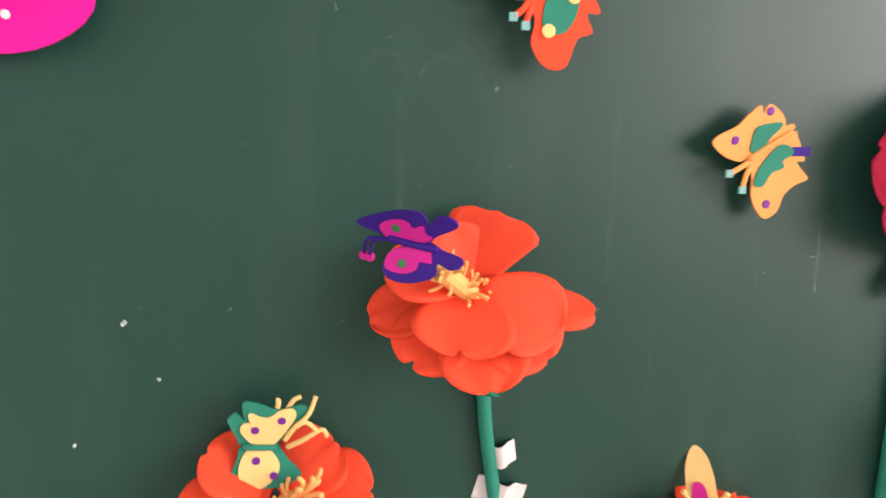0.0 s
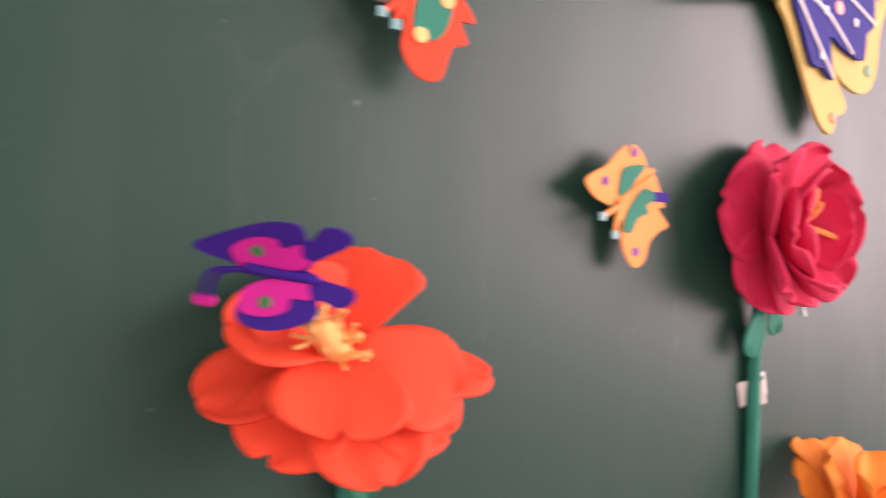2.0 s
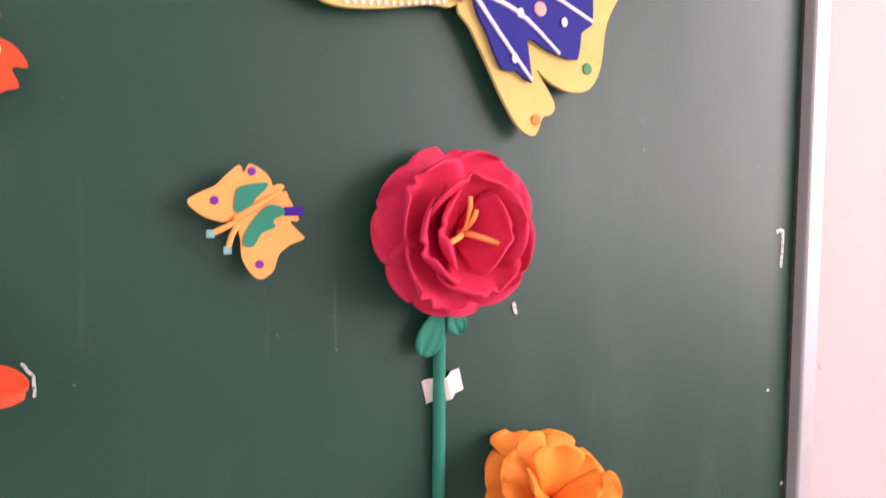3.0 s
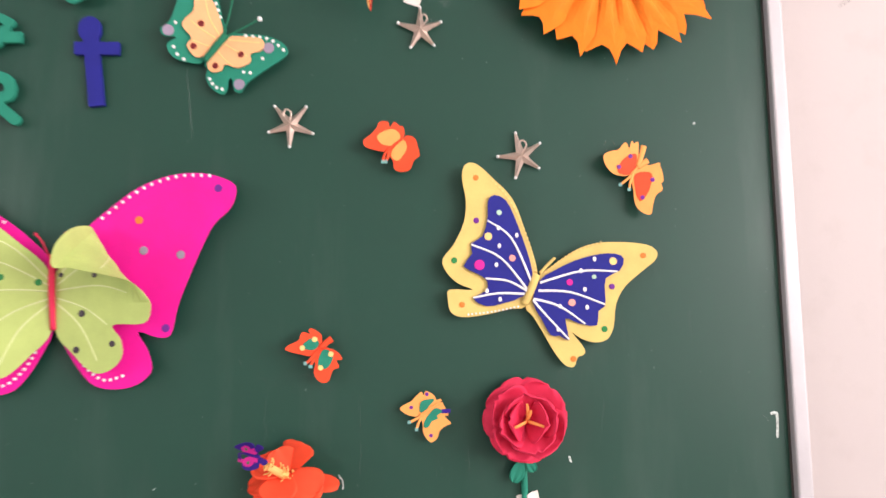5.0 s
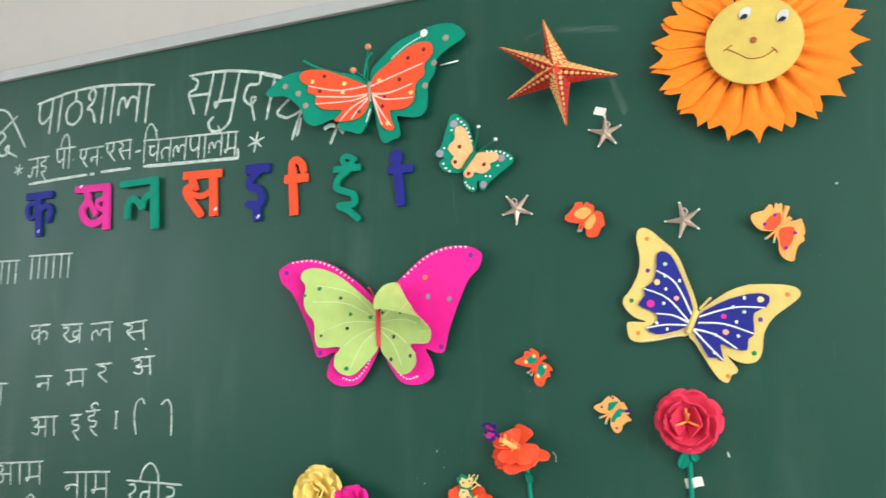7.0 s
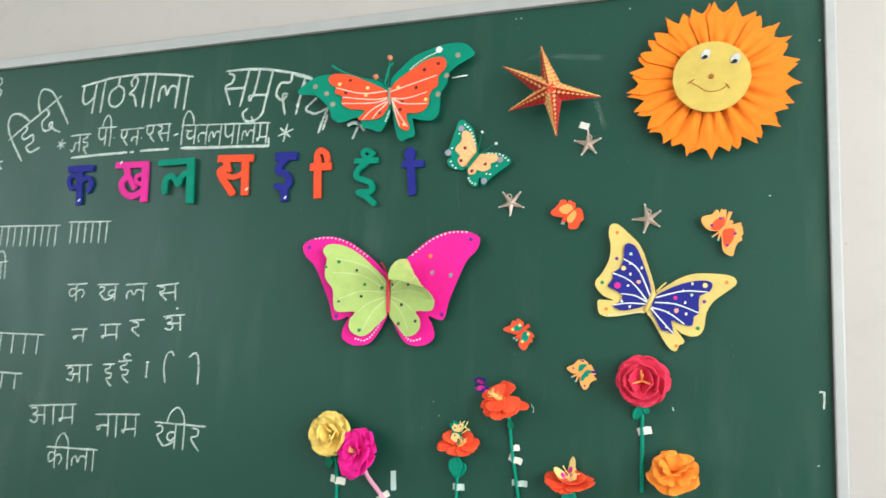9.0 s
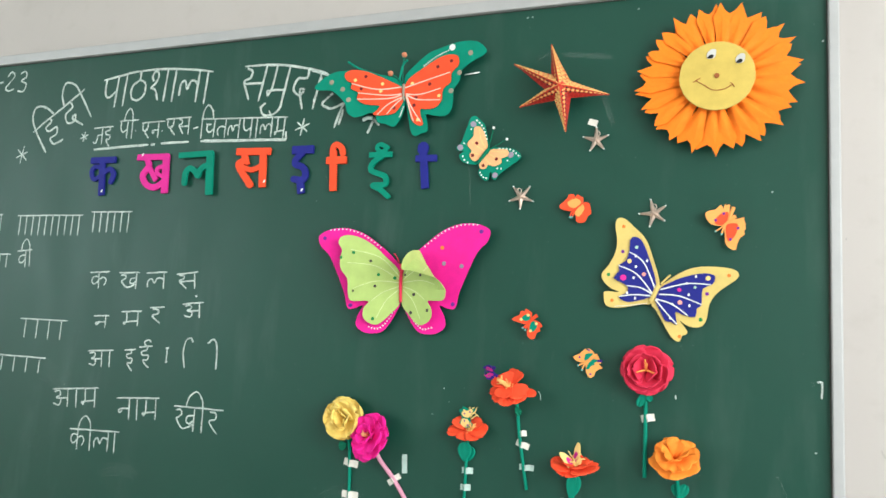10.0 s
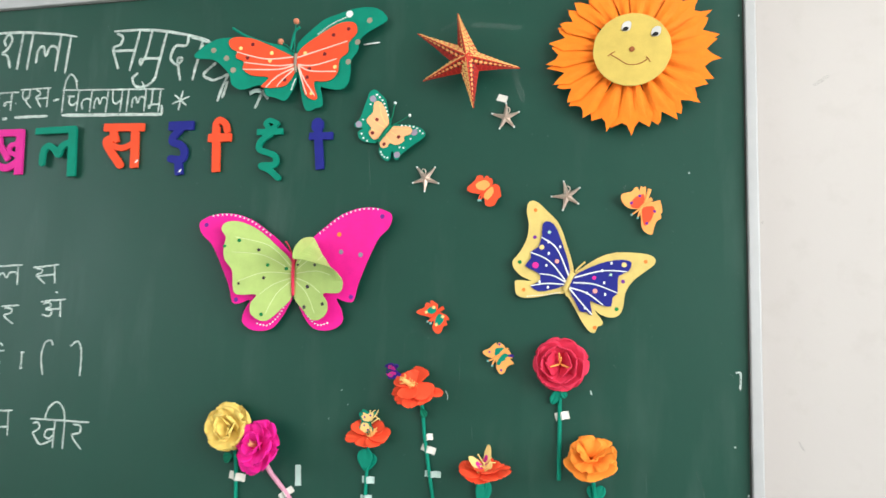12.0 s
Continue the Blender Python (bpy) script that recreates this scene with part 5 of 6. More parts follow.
# ---- woven straw star ----
t = thing("straw_star", place(0.2265, 1.949, 0.012, 0), "woven red and yellow straw star with a raised centre", "star decoration")
HUB = Vector((0.020, -0.009, 0.050))
rng = random.Random(3)
ARMS = ((-0.009, 0.089, 0.004), (-0.077, 0.056, 0.006), (-0.063, -0.030, 0.010), (0.026, -0.083, 0.016), (0.100, -0.016, 0.010))
for tip in ARMS:
    tip = Vector(tip)
    d = tip - HUB
    side = d.cross(Vector((0, 0, 1))).normalized()
    up = side.cross(d).normalized()
    if up.z < 0:
        up = -up
    n, w0 = 11, 0.0164

    def section(s, grow=0.0):
        p = HUB.lerp(tip, s) - up * 0.004 * (1 - s)
        w = w0 * min(1.0, 1.2 * (1 - s)) ** 1.15 + 0.0010
        return p + up * (w * 0.62 + grow), p + side * (w + grow) - up * w * 0.45, p - side * (w + grow) - up * w * 0.45
    bm = bmesh.new()
    prev = None
    for k in range(n + 1):
        ring = [bm.verts.new(v) for v in section(k / n)]
        if prev:
            for q in range(3):
                bm.faces.new((prev[q], prev[(q + 1) % 3], ring[(q + 1) % 3], ring[q]))
        else:
            bm.faces.new(ring)
        prev = ring
    bm.faces.new(prev[::-1])
    arm = part("arm", bm, STAR_ORANGE, t, "tapering folded straw arm")
    # the face turned upwards is coloured as the lit one
    pale = 1 if side.dot(Vector((-0.2, 1, 0))) > 0 else 2
    for face_side in (1, 2):
        nm = "cream" if face_side == pale else "orange"
        # straw pattern with light baked in: more cream when lit, more red when shaded
        if face_side == pale:
            lanes = ((STAR_YELLOW, .04, .34, 0.0, .86), (STAR_DARK, .30, .42, .5, .6), (STAR_YELLOW, .38, .68, .5, .86), (STAR_DARK, .64, .76, 0.0, .6), (STAR_YELLOW, .72, .96, 0.0, .7))
        else:
            lanes = ((STAR_DARK, .06, .20, .1, .6), (STAR_YELLOW, .18, .36, .5, .62), (STAR_DARK, .36, .52, .1, .6), (STAR_RED, .50, .94, .4, .9))
        for row_m, f0, f1, shift, cover in lanes:
            bm = bmesh.new()
            for k in range(n):
                s0, s1 = (k + shift) / n, (k + shift + cover) / n
                if s1 >= 0.99:
                    continue
                a, b = section(s0), section(s1)
                nrm = (a[face_side] - a[0]).cross(b[0] - a[0]).normalized()
                if nrm.dot(up) < 0:
                    nrm = -nrm
                fm, wide = (f0 + f1) / 2, 0.4 if row_m is STAR_DARK else 0.9
                g0, g1 = fm + (f0 - fm) * wide, fm + (f1 - fm) * wide
                lo, hi = nrm * 0.0004, nrm * (0.0006 if row_m is STAR_DARK else 0.0014)
                v = [bm.verts.new(p) for p in (a[0].lerp(a[face_side], f0) + lo, a[0].lerp(a[face_side], fm) + hi, a[0].lerp(a[face_side], f1) + lo, b[0].lerp(b[face_side], g1 + .02) + lo, b[0].lerp(b[face_side], g0 - .02) + lo)]
                bm.faces.new((v[0], v[1], v[4]))
                bm.faces.new((v[1], v[3], v[4]))
                bm.faces.new((v[1], v[2], v[3]))
            part("straw_scale", bm, row_m, arm, nm + " folded straw points", kind="stuff")
bm = bmesh.new()
bmesh.ops.create_icosphere(bm, subdivisions=2, radius=0.010, matrix=Matrix.Translation(HUB - Vector((0, 0, .004))))
part("hub", bm, STAR_ORANGE, t, "orange knotted centre", smooth=True)
bm = bmesh.new()
tube_into(bm, [Vector((0, 0, -0.012)), HUB], 0.006, 10)
part("support", bm, STAR_RED, t, "paper support behind the star")


# ---- foil stars ----
def foil_star(x, z, turn, r, label):
    t = thing("foil_star", place(x, z, 0.004, turn), label, "star decoration", "small foil stars stuck on the chalkboard")
    rng = random.Random(int(x * 1000))
    for k in range(5):
        a = math.pi / 2 + 2 * math.pi * k / 5 + rng.uniform(-.08, .08)
        d, sd = Vector((math.cos(a), math.sin(a), 0)), Vector((-math.sin(a), math.cos(a), 0))
        ln = r * rng.uniform(0.92, 1.06)
        bm = bmesh.new()
        rows = []
        for s, w, h in ((0.0, 0.0036, 0.0060), (0.25, 0.0042, 0.0044), (0.6, 0.0027, 0.0031), (0.95, 0.0015, 0.0018)):
            p = d * ln * s
            rows.append([bm.verts.new(p + sd * w), bm.verts.new(p + Vector((0, 0, h))), bm.verts.new(p - sd * w), bm.verts.new(p - Vector((0, 0, .001)))])
        for p, q in zip(rows, rows[1:]):
            for j in range(4):
                bm.faces.new((p[j], p[(j + 1) % 4], q[(j + 1) % 4], q[j]))
        bm.faces.new(rows[0][::-1])
        bm.faces.new(rows[-1])
        arm = part("arm", bm, FOIL, t, "folded rose silver foil arm")
        bm = bmesh.new()
        bmesh.ops.create_icosphere(bm, subdivisions=1, radius=0.0019, matrix=Matrix.Translation(d * ln + Vector((0, 0, .001))))
        part("tip_bead", bm, WHITE, arm, "tiny pale bead", smooth=True)
    rod(t, "wire_loop", [(.2, .3, .3), (.8, .9, .5), (.5, 1.5, .4), (-.1, 1.0, .3)], 0.0009, FOIL, "twisted copper wire loop")
    bm = bmesh.new()
    box_into(bm, (-.003, -.003, -.004), (.003, .003, .002))
    part("sticky_pad", bm, TAPE, t)
    return t


foil_star(0.170, 1.755, 36, 0.0235, "five-armed rose silver foil star with tiny beads")
foil_star(0.405, 1.722, 17, 0.0235, "five-armed rose silver foil star with tiny beads")
foil_star(0.303, 1.856, 4, 0.0225, "five-armed rose silver foil star under a tape scrap")


def tape_scrap(x, z, turn, w, l, material, label, h=0.0006):
    t = thing("tape_scrap", place(x, z, h, turn), label, "tape")
    bm = bmesh.new()
    sheet_into(bm, [Vector(p) for p in ((-w / 2, -l / 2, 0), (w / 2, -l / 2 + .0006, 0), (w / 2 - .0004, l / 2, 0), (-w / 2 + .0003, l / 2 - .0004, 0))], 0.0005)
    part("strip", bm, material, t)


tape_scrap(0.296, 1.890, -20, 0.017, 0.012, TAPE, "small torn white tape scrap on the chalkboard")
tape_scrap(-0.028, 1.257, 4, 0.0105, 0.034, CLEAR_TAPE, "upright milky strip of tape on the chalkboard")


# ---- flowers ----
def petal_into(bm, L, Wd, phi0, phi1, cup=0.2, ruffle=0.0, rng=random, notch=0.0, thick=0.0011, base=0.28, power=1.0, nu=10, nv=10, wedge=False):
    """One petal that leaves the axis at phi0 degrees and ends at phi1, cupped across and ruffled at the rim."""
    ph, fq = rng.uniform(0, 6.3), rng.uniform(1.3, 2.4)
    grid = []
    x = z = 0.0
    was = 0.0
    for i in range(nu + 1):
        u = 1 - (1 - i / nu) ** 1.7
        f = radians(phi0 + (phi1 - phi0) * u ** power)
        x += math.sin(f) * L * (u - was)
        z += math.cos(f) * L * (u - was)
        was = u
        prof = base + (1 - base) * math.sin(min(1.0, u / 0.66) * math.pi / 2)
        if wedge:
            prof = (0.12 + 0.88 * min(1.0, u / 0.80)) * (1.0 if u < 0.80 else math.sqrt(max(0.25, 1 - ((u - 0.80) / 0.24) ** 2)))
        elif u > 0.66:
            prof *= math.sqrt(max(0.05, 1 - ((u - 0.66) / 0.355) ** 2))
        w = Wd / 2 * prof
        nrm = Vector((-math.cos(f), 0, math.sin(f)))
        tan = Vector((math.sin(f), 0, math.cos(f)))
        row = []
        for j in range(nv + 1):
            v = -1 + 2 * j / nv
            off = cup * v * v * w + ruffle * u * u * math.sin(ph + fq * v * 3.1)
            back = notch * L * u ** 3 * math.exp(-(v / 0.22) ** 2)
            row.append((Vector((x, v * w, z)) + nrm * off - tan * back, nrm))
        grid.append(row)
    top = [[bm.verts.new(p + nrm * thick / 2) for p, nrm in row] for row in grid]
    low = [[bm.verts.new(p - nrm * thick / 2) for p, nrm in row] for row in grid]
    for i in range(nu):
        for j in range(nv):
            bm.faces.new((top[i][j], top[i + 1][j], top[i + 1][j + 1], top[i][j + 1]))
            bm.faces.new((low[i][j], low[i][j + 1], low[i + 1][j + 1], low[i + 1][j]))
    for i in range(nu):
        bm.faces.new((top[i][0], low[i][0], low[i + 1][0], top[i + 1][0]))
        bm.faces.new((top[i][nv], top[i + 1][nv], low[i + 1][nv], low[i][nv]))
    for j in range(nv):
        bm.faces.new((top[0][j], top[0][j + 1], low[0][j + 1], low[0][j]))
        bm.faces.new((top[nu][j], low[nu][j], low[nu][j + 1], top[nu][j + 1]))


def aimed(centre, axis, spin=0.0):
    """A flower's own frame: its axis as z, spun about it."""
    z = Vector(axis).normalized()
    x = Vector((1, 0, 0)) - z * z.x
    x.normalize()
    y = z.cross(x)
    m = Matrix((x, y, z)).transposed().to_4x4()
    m.translation = centre
    return m @ Matrix.Rotation(radians(spin), 4, "Z")


def petals(t, m, material, table, rng, label="", thick=0.0011):
    for az, L, Wd, p0, p1, cup, ruf, notch, base_z, *wedge in table:
        bm = bmesh.new()
        petal_into(bm, L, Wd, p0, p1, cup, ruf, rng, notch, thick, wedge=bool(wedge))
        part("petal", bm, material, t, label, m @ Matrix.Rotation(radians(az), 4, "Z") @ Matrix.Translation((0.002, 0, base_z)), smooth=True)


def ring(n, start, L, Wd, p0, p1, cup, ruf, notch, base_z, rng, jitter=0.1):
    return [(start + 360 * k / n + rng.uniform(-9, 9), L * rng.uniform(1 - jitter, 1 + jitter), Wd * rng.uniform(1 - jitter, 1 + jitter), p0 + rng.uniform(-5, 5), p1 + rng.uniform(-9, 9), cup * rng.uniform(.6, 1.4), ruf, notch, base_z) for k in range(n)]


def stem(t, pts, r, material, label=""):
    return rod(t, "stem", pts, r, material, label, sides=10)


def leaf(t, at, turn, L, Wd, material, tilt=20, label="cut teal paper leaf"):
    bm = bmesh.new()
    petal_into(bm, L, Wd, 90 - tilt, 95, 0.10, 0.001, random.Random(2), 0.0, 0.001, 0.12)
    part("leaf", bm, material, t, label, Matrix.Translation(Vector(at) * 0.01) @ Matrix.Rotation(radians(turn), 4, "Z"), smooth=True)


def tape_over(t, at, turn, w, l, material, rise, label="short strip of tape over the stem"):
    """Tape that climbs over a stem and lies on the board at its ends."""
    bm = bmesh.new()
    n, rows = 12, []
    for k in range(n + 1):
        x = -w / 2 + w * k / n
        z = rise * math.exp(-(x / 0.0045) ** 2)
        rows.append([Vector((x, y + .0004 * math.sin(k), z + e)) for y, e in ((-l / 2, 0), (l / 2, 0), (l / 2, -.0005), (-l / 2, -.0005))])
    vs = [[bm.verts.new(p) for p in r] for r in rows]
    for p, q in zip(vs, vs[1:]):
        for j in range(4):
            bm.faces.new((p[j], p[(j + 1) % 4], q[(j + 1) % 4], q[j]))
    bm.faces.new(vs[0])
    bm.faces.new(vs[-1][::-1])
    part("tape", bm, material, t, label, Matrix.Translation(Vector(at) * 0.01) @ Matrix.Rotation(radians(turn), 4, "Z"))


def fringe(t, m, material, n, ln, spread, r, rng, column=0.0, label="curly amber stamens"):
    """A rolled column with a tuft of thin curled threads at its end."""
    if column:
        bm = bmesh.new()
        tube_into(bm, [Vector((0, 0, 0)), Vector((0, 0, column * .5)), Vector((0, 0, column))], 0.0042, 10, 0.85)
        col = part("stamen_column", bm, material, t, "rolled fringed stamen column", m)
        for k in range(14):
            a, s = rng.uniform(0, 6.28), rng.uniform(.15, 1)
            d = Vector((math.cos(a), math.sin(a), 0))
            bm = bmesh.new()
            p = Vector((0, 0, column * s))
            tube_into(bm, smooth_line([p + d * .003, p + d * .0062 + Vector((0, 0, .001)), p + d * .0085 + Vector((0, 0, .0035))], 3), 0.0007, 5)
            part("stamen", bm, material, t, "", m, smooth=True)
    for k in range(n):
        a = rng.uniform(0, 6.28)
        q = spread * math.sqrt(rng.random())
        d = Vector((math.cos(a), math.sin(a), 0))
        L = ln * rng.uniform(.7, 1.15)
        pts = [Vector((0, 0, column * .9)) + d * .0015, Vector((0, 0, column * .9 + L * .5)) + d * L * q * .5, Vector((0, 0, column * .9 + L * .85)) + d * L * q, Vector((0, 0, column * .9 + L * (.7 + .3 * rng.random()))) + d * L * q * 1.5]
        bm = bmesh.new()
        tube_into(bm, smooth_line(pts, 4), r, 5)
        part("stamen", bm, material, t, label, m, smooth=True)


FLOWERS = "paper flowers taped to the chalkboard"
# main orange-red flower
rng = random.Random(21)
t = thing("paper_flower", place(0.174, 1.408, 0.0, 0), "orange red layered paper flower on a taped teal straw", "flower", FLOWERS)
m = aimed(Vector((-0.002, 0.001, 0.018)), (-.17, .76, .63)) @ Matrix.Scale(0.96, 4)
tab = [(az, L, W_, p0, p1, .05, .0008, nt, 0) for az, L, W_, p0, p1, nt in (
    (182, .041, .028, 86, 100, .03), (221, .038, .034, 84, 104, .10), (269, .041, .036, 82, 104, .02), (308, .039, .038, 84, 106, .03), (344, .049, .020, 94, 98, .03))]
tab += [(az, L, W_, p0, p1, .12, .0008, nt, .008) for az, L, W_, p0, p1, nt in ((250, .031, .041, 82, 101, .09), (321, .037, .039, 92, 109, .08), (168, .034, .030, 64, 82, .04))]
tab += [(57, .033, .039, 40, 56, .03, .0006, -.03, .002, True), (116, .028, .030, 36, 50, .08, .0008, .02, .003), (152, .031, .030, 48, 70, .14, .001, .06, .003)]
petals(t, m, POPPY, tab, rng)
tuft = aimed(Vector((-0.001, 0.001, 0.020)), (-.60, .50, .62))
fringe(t, tuft, STAMEN, 8, .006, .6, .0010, rng, .031)
fringe(t, tuft, STAMEN, 10, .009, .8, .0009, rng, .004)
stem(t, [(.3, -1.2, 1.2), (.75, -3.4, .5), (1.2, -7.5, .35), (2.9, -16.9, .33)], .0031, TEAL, "rolled teal paper straw")
leaf(t, (.6, -3.0, .9), -60, .016, .012, DEEP_GREEN)
tape_over(t, (1.75, -7.5, .07), 8, .015, .010, TAPE, .006)
tape_over(t, (1.85, -9.4, .07), -17, .024, .011, TAPE, .0065)
tape_over(t, (2.7, -13.2, .07), 0, .026, .010, CLEAR_TAPE, .0065)

# small orange-red flower with the green butterfly
rng = random.Random(33)
t = thing("paper_flower", place(0.095, 1.328, 0.0, 0), "orange red open paper flower on a teal straw with leaf", "flower", FLOWERS)
m = aimed(Vector((0, 0.001, 0.014)), (.05, .84, .54)) @ Matrix.Scale(0.93, 4)
petals(t, m, POPPY, [(190, .038, .034, 84, 97, .06, .001, .06, 0), (236, .022, .040, 86, 108, .06, .001, .10, 0), (288, .023, .046, 84, 108, .06, .001, .12, .002), (325, .034, .044, 78, 100, .06, .001, .08, .003), (352, .039, .040, 70, 90, .06, .001, .05, .004),
                     (32, .031, .036, 52, 72, .06, .001, .04, .003), (152, .033, .032, 58, 80, .10, .001, .04, .003)], rng)
fringe(t, aimed(Vector((.004, 0, 0.018)), (.55, .62, .55)), STAMEN, 8, .018, .6, .0010, rng, .006, "cream split stamens")
stem(t, [(0, -1.0, .9), (-.3, -3.4, .4), (-.4, -14, .33)], .0030, TEAL, "rolled teal paper straw")
leaf(t, (-.5, -5.4, .75), 92, .034, .026, TEAL, 4)
leaf(t, (-.2, -5.4, .35), 80, .028, .024, TEAL, 2)
tape_over(t, (-.1, -6.9, .07), 2, .021, .011, CLEAR_TAPE, .0065)
tape_over(t, (-.3, -9.8, .07), 4, .019, .011, CLEAR_TAPE, .0065)

# low orange-red flower with the cream butterfly
rng = random.Random(44)
t = thing("paper_flower", place(0.289, 1.287, 0.0, 0), "flat orange red paper flower above a teal leaf", "flower", FLOWERS)
m = aimed(Vector((0, 0, 0.016)), (0, .94, .34))
petals(t, m, POPPY, ring(6, 195, .040, .048, 78, 86, .08, .0012, .10, 0, rng) + ring(3, 60, .024, .034, 50, 76, .14, .001, .05, .003, rng), rng)
fringe(t, m, CREAM, 8, .012, .9, .0011, rng, .004)
stem(t, [(0, -.8, 1.0), (-.2, -2.6, .5), (-.8, -7.0, .35), (-1.0, -14, .33)], .0030, TEAL, "rolled teal paper straw")
leaf(t, (-.9, -5.4, .7), 80, .042, .025, TEAL, 4)
tape_over(t, (-1.0, -6.0, .07), 0, .034, .010, TAPE, .0065)

# crimson rose
rng = random.Random(55)
t = thing("paper_rose", place(0.399, 1.456, 0.0, 0), "crimson foam rose with amber stamens on a teal straw", "flower", FLOWERS)
m = aimed(Vector((0, 0, 0.010)), (.04, .06, 1)) @ Matrix.Scale(0.765, 4)
petals(t, m, CRIMSON, ring(5, 20, .053, .064, 70, 104, .10, .0022, .04, 0, rng, .06) + ring(4, 55, .056, .064, 72, 58, .26, .0024, .03, .003, rng, .07) + ring(4, 15, .050, .056, 66, 30, .36, .0020, .03, .006, rng, .08) + ring(2, 170, .040, .050, 60, 14, .45, .0016, .02, .008, rng, .05), rng, thick=.0022)
for az, ln in ((95, .022), (200, .020), (340, .024), (80, .014)):
    bm = bmesh.new()
    a = radians(az)
    d = Vector((math.cos(a), math.sin(a), 0))
    tube_into(bm, smooth_line([Vector((0, 0, .014)), d * .004 + Vector((0, 0, .024)), d * ln * .7 + Vector((0, 0, .030)), d * ln + Vector((0, 0, .031))], 4), 0.0024, 6, 0.7, 0.45)
    part("stamen", bm, AMBER, t, "amber paper stamen", m, smooth=True)
stem(t, [(0, -2.6, .9), (-.05, -5.0, .42), (0, -10, .35), (0, -17.4, .33)], .0033, TEAL, "rolled teal paper straw")
leaf(t, (-.2, -3.6, .8), -112, .026, .014, TEAL, 4)
leaf(t, (.2, -3.8, .9), -60, .014, .011, TEAL, 4)
tape_over(t, (.35, -7.8, .07), 14, .022, .012, TAPE, .0065)

# apricot carnation
rng = random.Random(66)
t = thing("paper_carnation", place(0.448, 1.315, 0.0, 0), "apricot crumpled paper carnation above a teal leaf", "flower", FLOWERS)
m = aimed(Vector((0, 0.002, 0.027)), (-.02, .70, .72)) @ Matrix.Scale(0.75, 4)
petals(t, m, APRICOT, [p + (True,) for p in ring(5, 8, .049, .064, 60, 102, .04, .0020, .04, 0, rng) + ring(5, 44, .045, .054, 40, 84, .10, .0024, .05, .003, rng) + ring(3, 80, .040, .046, 16, 60, .20, .0026, .05, .005, rng)], rng)
stem(t, [(.1, -1.4, 2.8), (.4, -4.2, 1.0), (.8, -10, .33), (1.0, -16, .33)], .0031, TEAL, "rolled teal paper straw")
leaf(t, (.6, -6.0, .6), 66, .026, .016, TEAL, 8)
leaf(t, (.5, -6.0, .45), 108, .024, .014, TEAL, 6)

# yellow rose
rng = random.Random(77)
t = thing("paper_rose", place(-0.148, 1.327, 0.0, 0), "soft yellow crumpled paper rose on a taped teal straw", "flower", FLOWERS)
m = aimed(Vector((0, 0, 0.008)), (-.04, .10, 1))
petals(t, m @ Matrix.Scale(0.92, 4), BUTTER, ring(5, 0, .044, .064, 54, 90, .12, .0040, .04, 0, rng, .08) + ring(4, 30, .043, .060, 36, 64, .24, .0044, .05, .004, rng, .10) + ring(3, 75, .038, .052, 20, 36, .36, .0036, .04, .008, rng, .10) + ring(2, 20, .030, .038, 10, 26, .45, .0026, .03, .012, rng), rng)
stem(t, [(.1, -2.6, .8), (.6, -5, .4), (1.0, -10, .33), (1.3, -17, .33)], .0031, TEAL, "rolled teal paper straw")
leaf(t, (.1, -4.6, .5), 200, .018, .018, DEEP_GREEN, 4)
tape_over(t, (1.0, -8.0, .07), -8, .030, .013, TAPE, .0065)
tape_over(t, (1.25, -13.8, .07), 0, .034, .013, TAPE, .0065)

# magenta flower
rng = random.Random(88)
t = thing("paper_flower", place(-0.088, 1.303, 0.0, 0), "magenta scalloped paper flower on a pale pink straw", "flower", FLOWERS)
m = aimed(Vector((0.002, -0.002, 0.024)), (-.26, .26, .93)) @ Matrix.Scale(0.93, 4)
petals(t, m, MAGENTA, ring(6, 0, .046, .052, 60, 94, .10, .0030, .10, 0, rng, .06) + ring(4, 22, .042, .052, 44, 78, .20, .0034, .12, .003, rng, .08) + ring(3, 65, .032, .040, 14, 44, .34, .0022, .08, .005, rng, .08), rng)
fringe(t, m, PEACH, 4, .006, .5, .0016, rng, .030, "peach paper stamens")
stem(t, [(.6, -2.4, 1.6), (1.4, -4.4, .8), (4.4, -7.8, .4), (8.6, -13.4, .33)], .0040, PINK_STRAW, "pale pink paper straw")
tape_over(t, (4.1, -7.6, .07), 38, .028, .011, TAPE, .008)
tape_over(t, (7.4, -11.6, .07), 20, .028, .011, TAPE, .008)


# ---- butterflies resting on the flowers ----
def resting(x, z, h, axes, label, size=1.0):
    """A butterfly on a flower, set by its head direction and its face direction in board axes."""
    y, f = Vector(axes[0]).normalized(), Vector(axes[1])
    f = (f - y * f.dot(y)).normalized()
    xx = y.cross(f)
    m = Matrix((xx, y, f)).transposed().to_4x4()
    return thing("foam_butterfly", place(x, z, h) @ m @ Matrix.Scale(size, 4), label, "butterfly", "small butterflies resting on the paper flowers")


POINTED_WING = [(.1, .7), (.4, 1.5), (.7, 2.3), (.95, 2.35), (1.35, 1.3), (1.6, .4), (1.65, -.3), (1.5, -.8), (1.05, -.95), (1.5, -1.4), (1.45, -2.0), (1.05, -2.2), (.5, -1.2), (.1, -.7)]
ROUND_WING = [(.1, .7), (.4, 1.15), (.8, 1.45), (1.2, 1.35), (1.5, .9), (1.65, .3), (1.65, -.3), (1.5, -.8), (1.05, -.95), (1.4, -1.4), (1.35, -1.9), (1.0, -2.0), (.5, -1.2), (.1, -.7)]
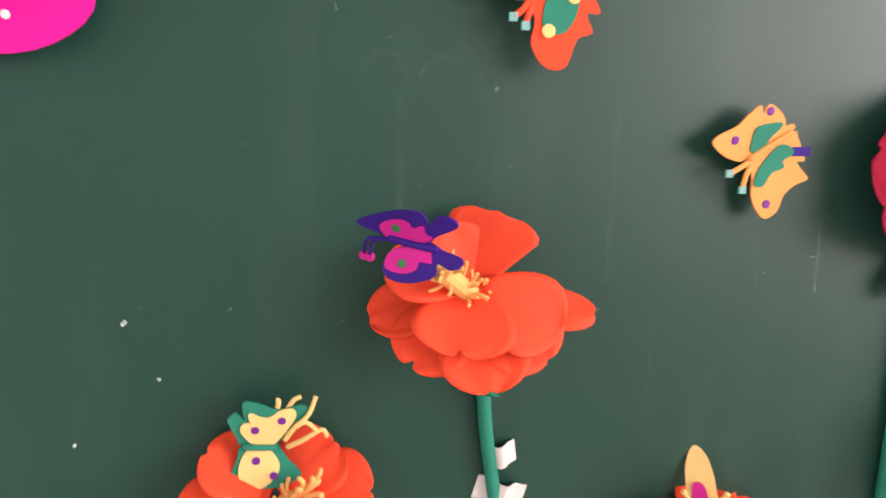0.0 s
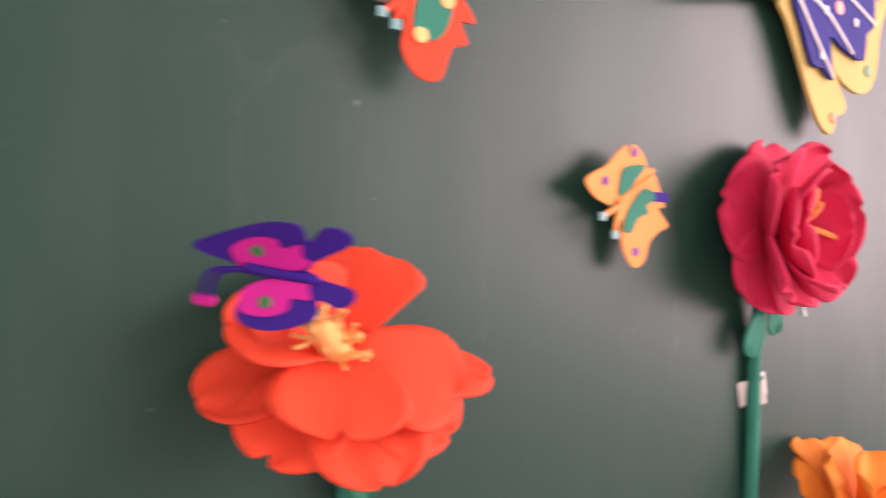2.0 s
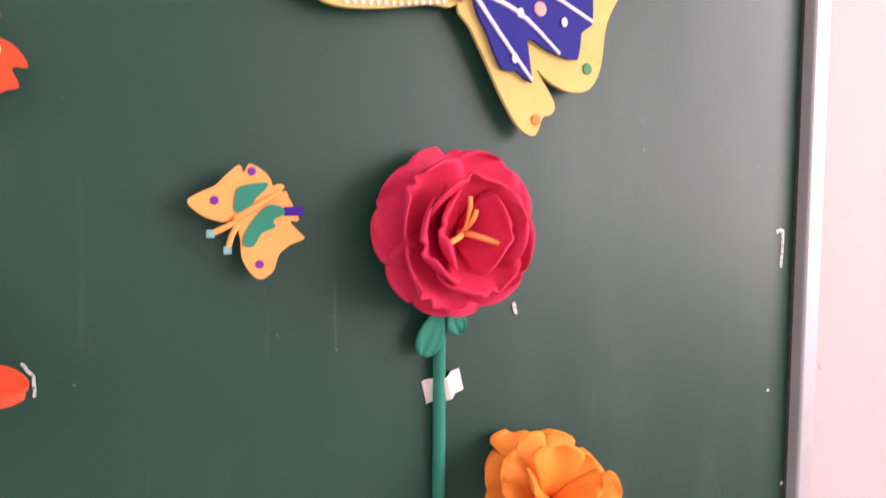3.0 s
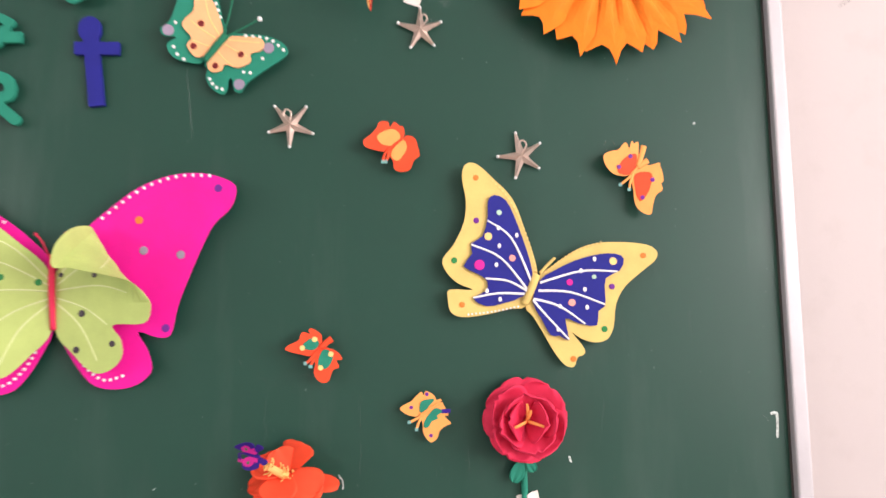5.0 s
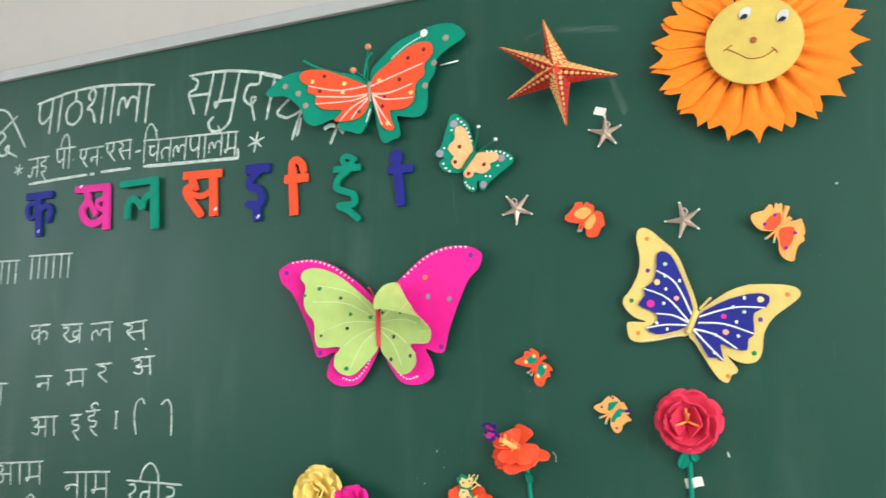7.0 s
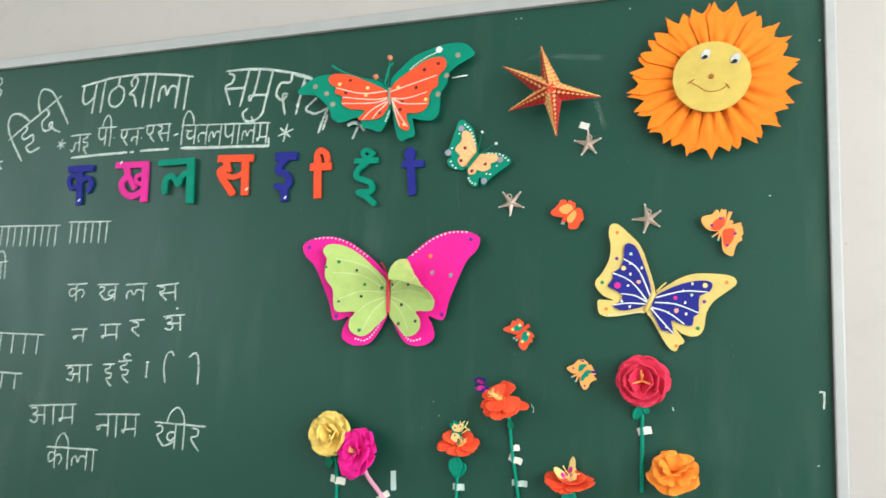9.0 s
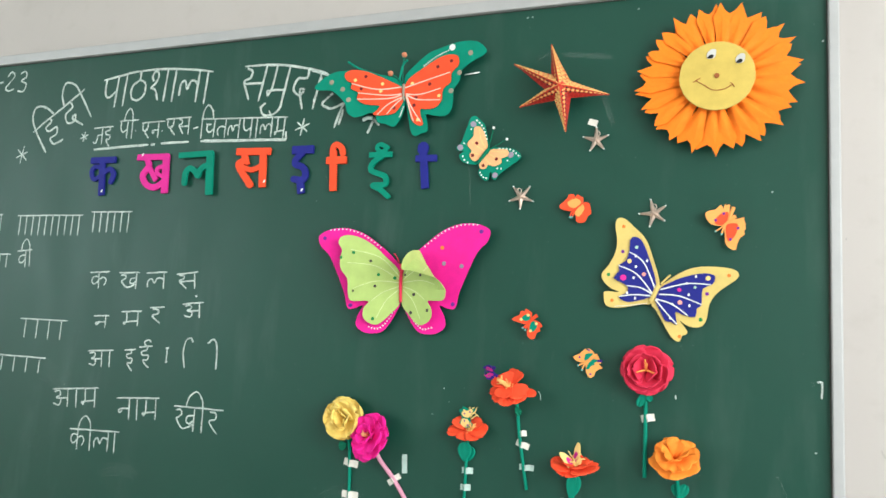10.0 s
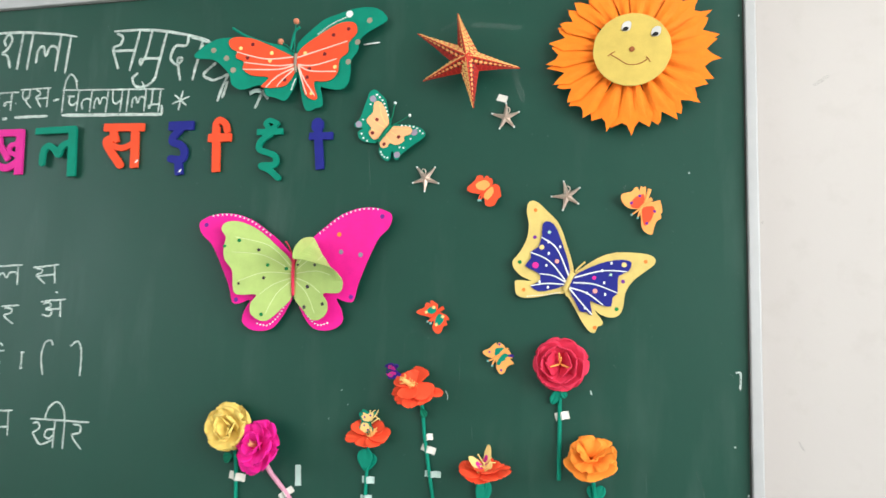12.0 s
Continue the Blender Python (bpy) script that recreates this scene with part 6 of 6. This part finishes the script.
POINTED_SPOT = [(.15, .8), (.5, 1.25), (.9, 1.25), (1.2, .6), (1.15, .0), (.85, -.2), (1.0, -.7), (.6, -.75), (.45, -1.0), (.2, -.6)]
b_rest = (fold(14, 4, .03, -24), fold(24, 4, .03, 10))
t = resting(0.1424, 1.4364, 0.046, ((-.80, .16, -.50), (-.72, .02, .69)), "violet foam butterfly with magenta wing spots on the flower", 0.82)
cut_wings(t, "wing", [mirrored(ROUND_WING)], .0010, 0, VIOLET, b_rest, slices=4, step=4)
cut_wings(t, "wing", [POINTED_WING], .0010, 0, VIOLET, b_rest[1:], slices=4, step=4)
wing_pair(t, "wing_spot", POINTED_SPOT, .0005, .0011, HOT_PINK, b_rest, slices=4)
dots(t, "sequin", [(.78, .55), (-.78, .55)], .0019, GREEN_DOT, b_rest, .0016)
rod(t, "body", [(0, 1.0, .15), (0, 0, .2), (0, -1.2, .12)], .0019, VIOLET, "", .8)
for dy in (0, .28):
    a = rod(t, "antenna", [(-.05, .9, .2), (-.25, 1.6 + dy, .1), (-.7, 1.9 + dy, -.2), (-1.2, 2.0 + dy, -.5)], .0008, VIOLET)
    bm = bmesh.new()
    disc_into(bm, -.0124, .0202 + dy * .01, -.0060, .0022, .0022, 8)
    part("antenna_tip", bm, HOT_PINK, a)

b_green = rise((-1.08, 0.25), (0.19, 0.13), 0.20, 0.10)
t = thing("foam_butterfly", place(0.094, 1.3495, 0.013), "green and cream foam butterfly with purple dots on the flower", "butterfly", "small butterflies resting on the paper flowers")
cut_wings(t, "wing", ([(-1.1, 0.25), (-1.3, 0.6), (-1.55, 1.2), (-1.6, 1.45), (-1.3, 1.75), (-1, 1.4), (-1.05, 1.9), (-0.95, 2.2), (-0.35, 2.05), (0.25, 1.75), (1.1, 1.9), (1.35, 1.8), (1.4, 1.5), (1.05, 1.05), (0.7, 0.65), (0.25, 0.3), (0.2, 0.15)],
                      [(-1.1, 0.25), (-1.3, -0.25), (-1.55, -0.85), (-1.45, -1.35), (-1.2, -1.65), (-0.8, -1.75), (-0.25, -1.55), (0.5, -1.6), (0.9, -1.85), (1.15, -1.7), (1.2, -1.3), (0.95, -0.8), (0.65, -0.5), (0.35, 0), (0.2, 0.15)]), .0010, 0, TEAL, b_green, slices=4)
cut_wings(t, "wing_spot", ([(-0.85, 0.45), (-1.15, 0.9), (-1.1, 1.2), (-0.85, 1.3), (-0.75, 1.2), (-0.85, 1.6), (-0.7, 1.7), (-0.35, 1.5), (0, 1.5), (0.35, 1.75), (0.8, 1.8), (0.95, 1.5), (0.7, 1), (0.2, 0.35), (-0.15, 0.2), (-0.6, 0.3)],
                           [(-0.95, 0.05), (-0.5, 0.1), (-0.1, 0.05), (0.25, -0.45), (0.25, -0.85), (-0.05, -1.25), (-0.5, -1.5), (-1, -1.4), (-1.25, -1.05), (-1.25, -0.5)]), .0006, .0012, CREAM, b_green, slices=4)
dots(t, "sequin", [(-0.6, 0.95), (0.4, 1.3), (-0.6, -0.35), (0.05, -1)], .0016, PURPLE_DOT, b_green, .0019)
rod(t, "body", [(-1.08, 0.25, .2), (-0.45, 0.19, .26), (0.19, 0.13, .2)], .0014, TEAL, "", .8)
for pts in ([(.5, .4, .2), (.9, 1.0, .4), (1.4, 1.5, .5), (1.7, 2.2, .4)], [(.6, .1, .2), (1.2, .5, .5), (1.9, .9, .6), (2.1, .6, .6)], [(.9, 1.0, .4), (1.3, 1.2, .5), (1.7, .9, .6)], [(.6, 1.6, .2), (.85, 2.0, .2), (1.15, 2.15, .2)], [(.2, 1.6, .2), (.3, 2.0, .2), (.2, 2.1, .2)]):
    rod(t, "tuft", pts, .0011, CREAM, "curled cream paper strip", .8)

TALL_WING = [(.1, .3), (.4, 1.2), (.9, 2.0), (1.5, 2.4), (1.7, 1.9), (1.5, 1.1), (1.2, .4), (1.3, -.2), (1.0, -.7), (.5, -.6), (.1, -.3)]
TALL_SPOT = [(.15, .3), (.4, .9), (.8, 1.4), (1.1, 1.2), (1.0, .7), (.7, .2), (.3, .0)]
b_tall = (fold(58, 4, .03, -50), fold(24, 4, .03, 34))
t = resting(0.285, 1.294, 0.014, ((.14, .90, -.38), (-.1, .38, .90)), "cream and magenta foam butterfly on the flat flower", 1.16)
wing_pair(t, "wing", [(x * 1.1, y * 1.1) for x, y in TALL_WING], .0010, 0, CREAM, b_tall, slices=4)
wing_pair(t, "wing_spot", TALL_SPOT, .0005, .0011, HOT_PINK, b_tall, slices=4)
rod(t, "body", [(0, .6, .15), (0, 0, .2), (0, -.9, .1)], .0019, CREAM, "", .8)
antennae(t, [(.1, .5, .2), (.5, .9, .6), (.9, 1.3, .8)], .0008, CREAM, CREAM, .0014)
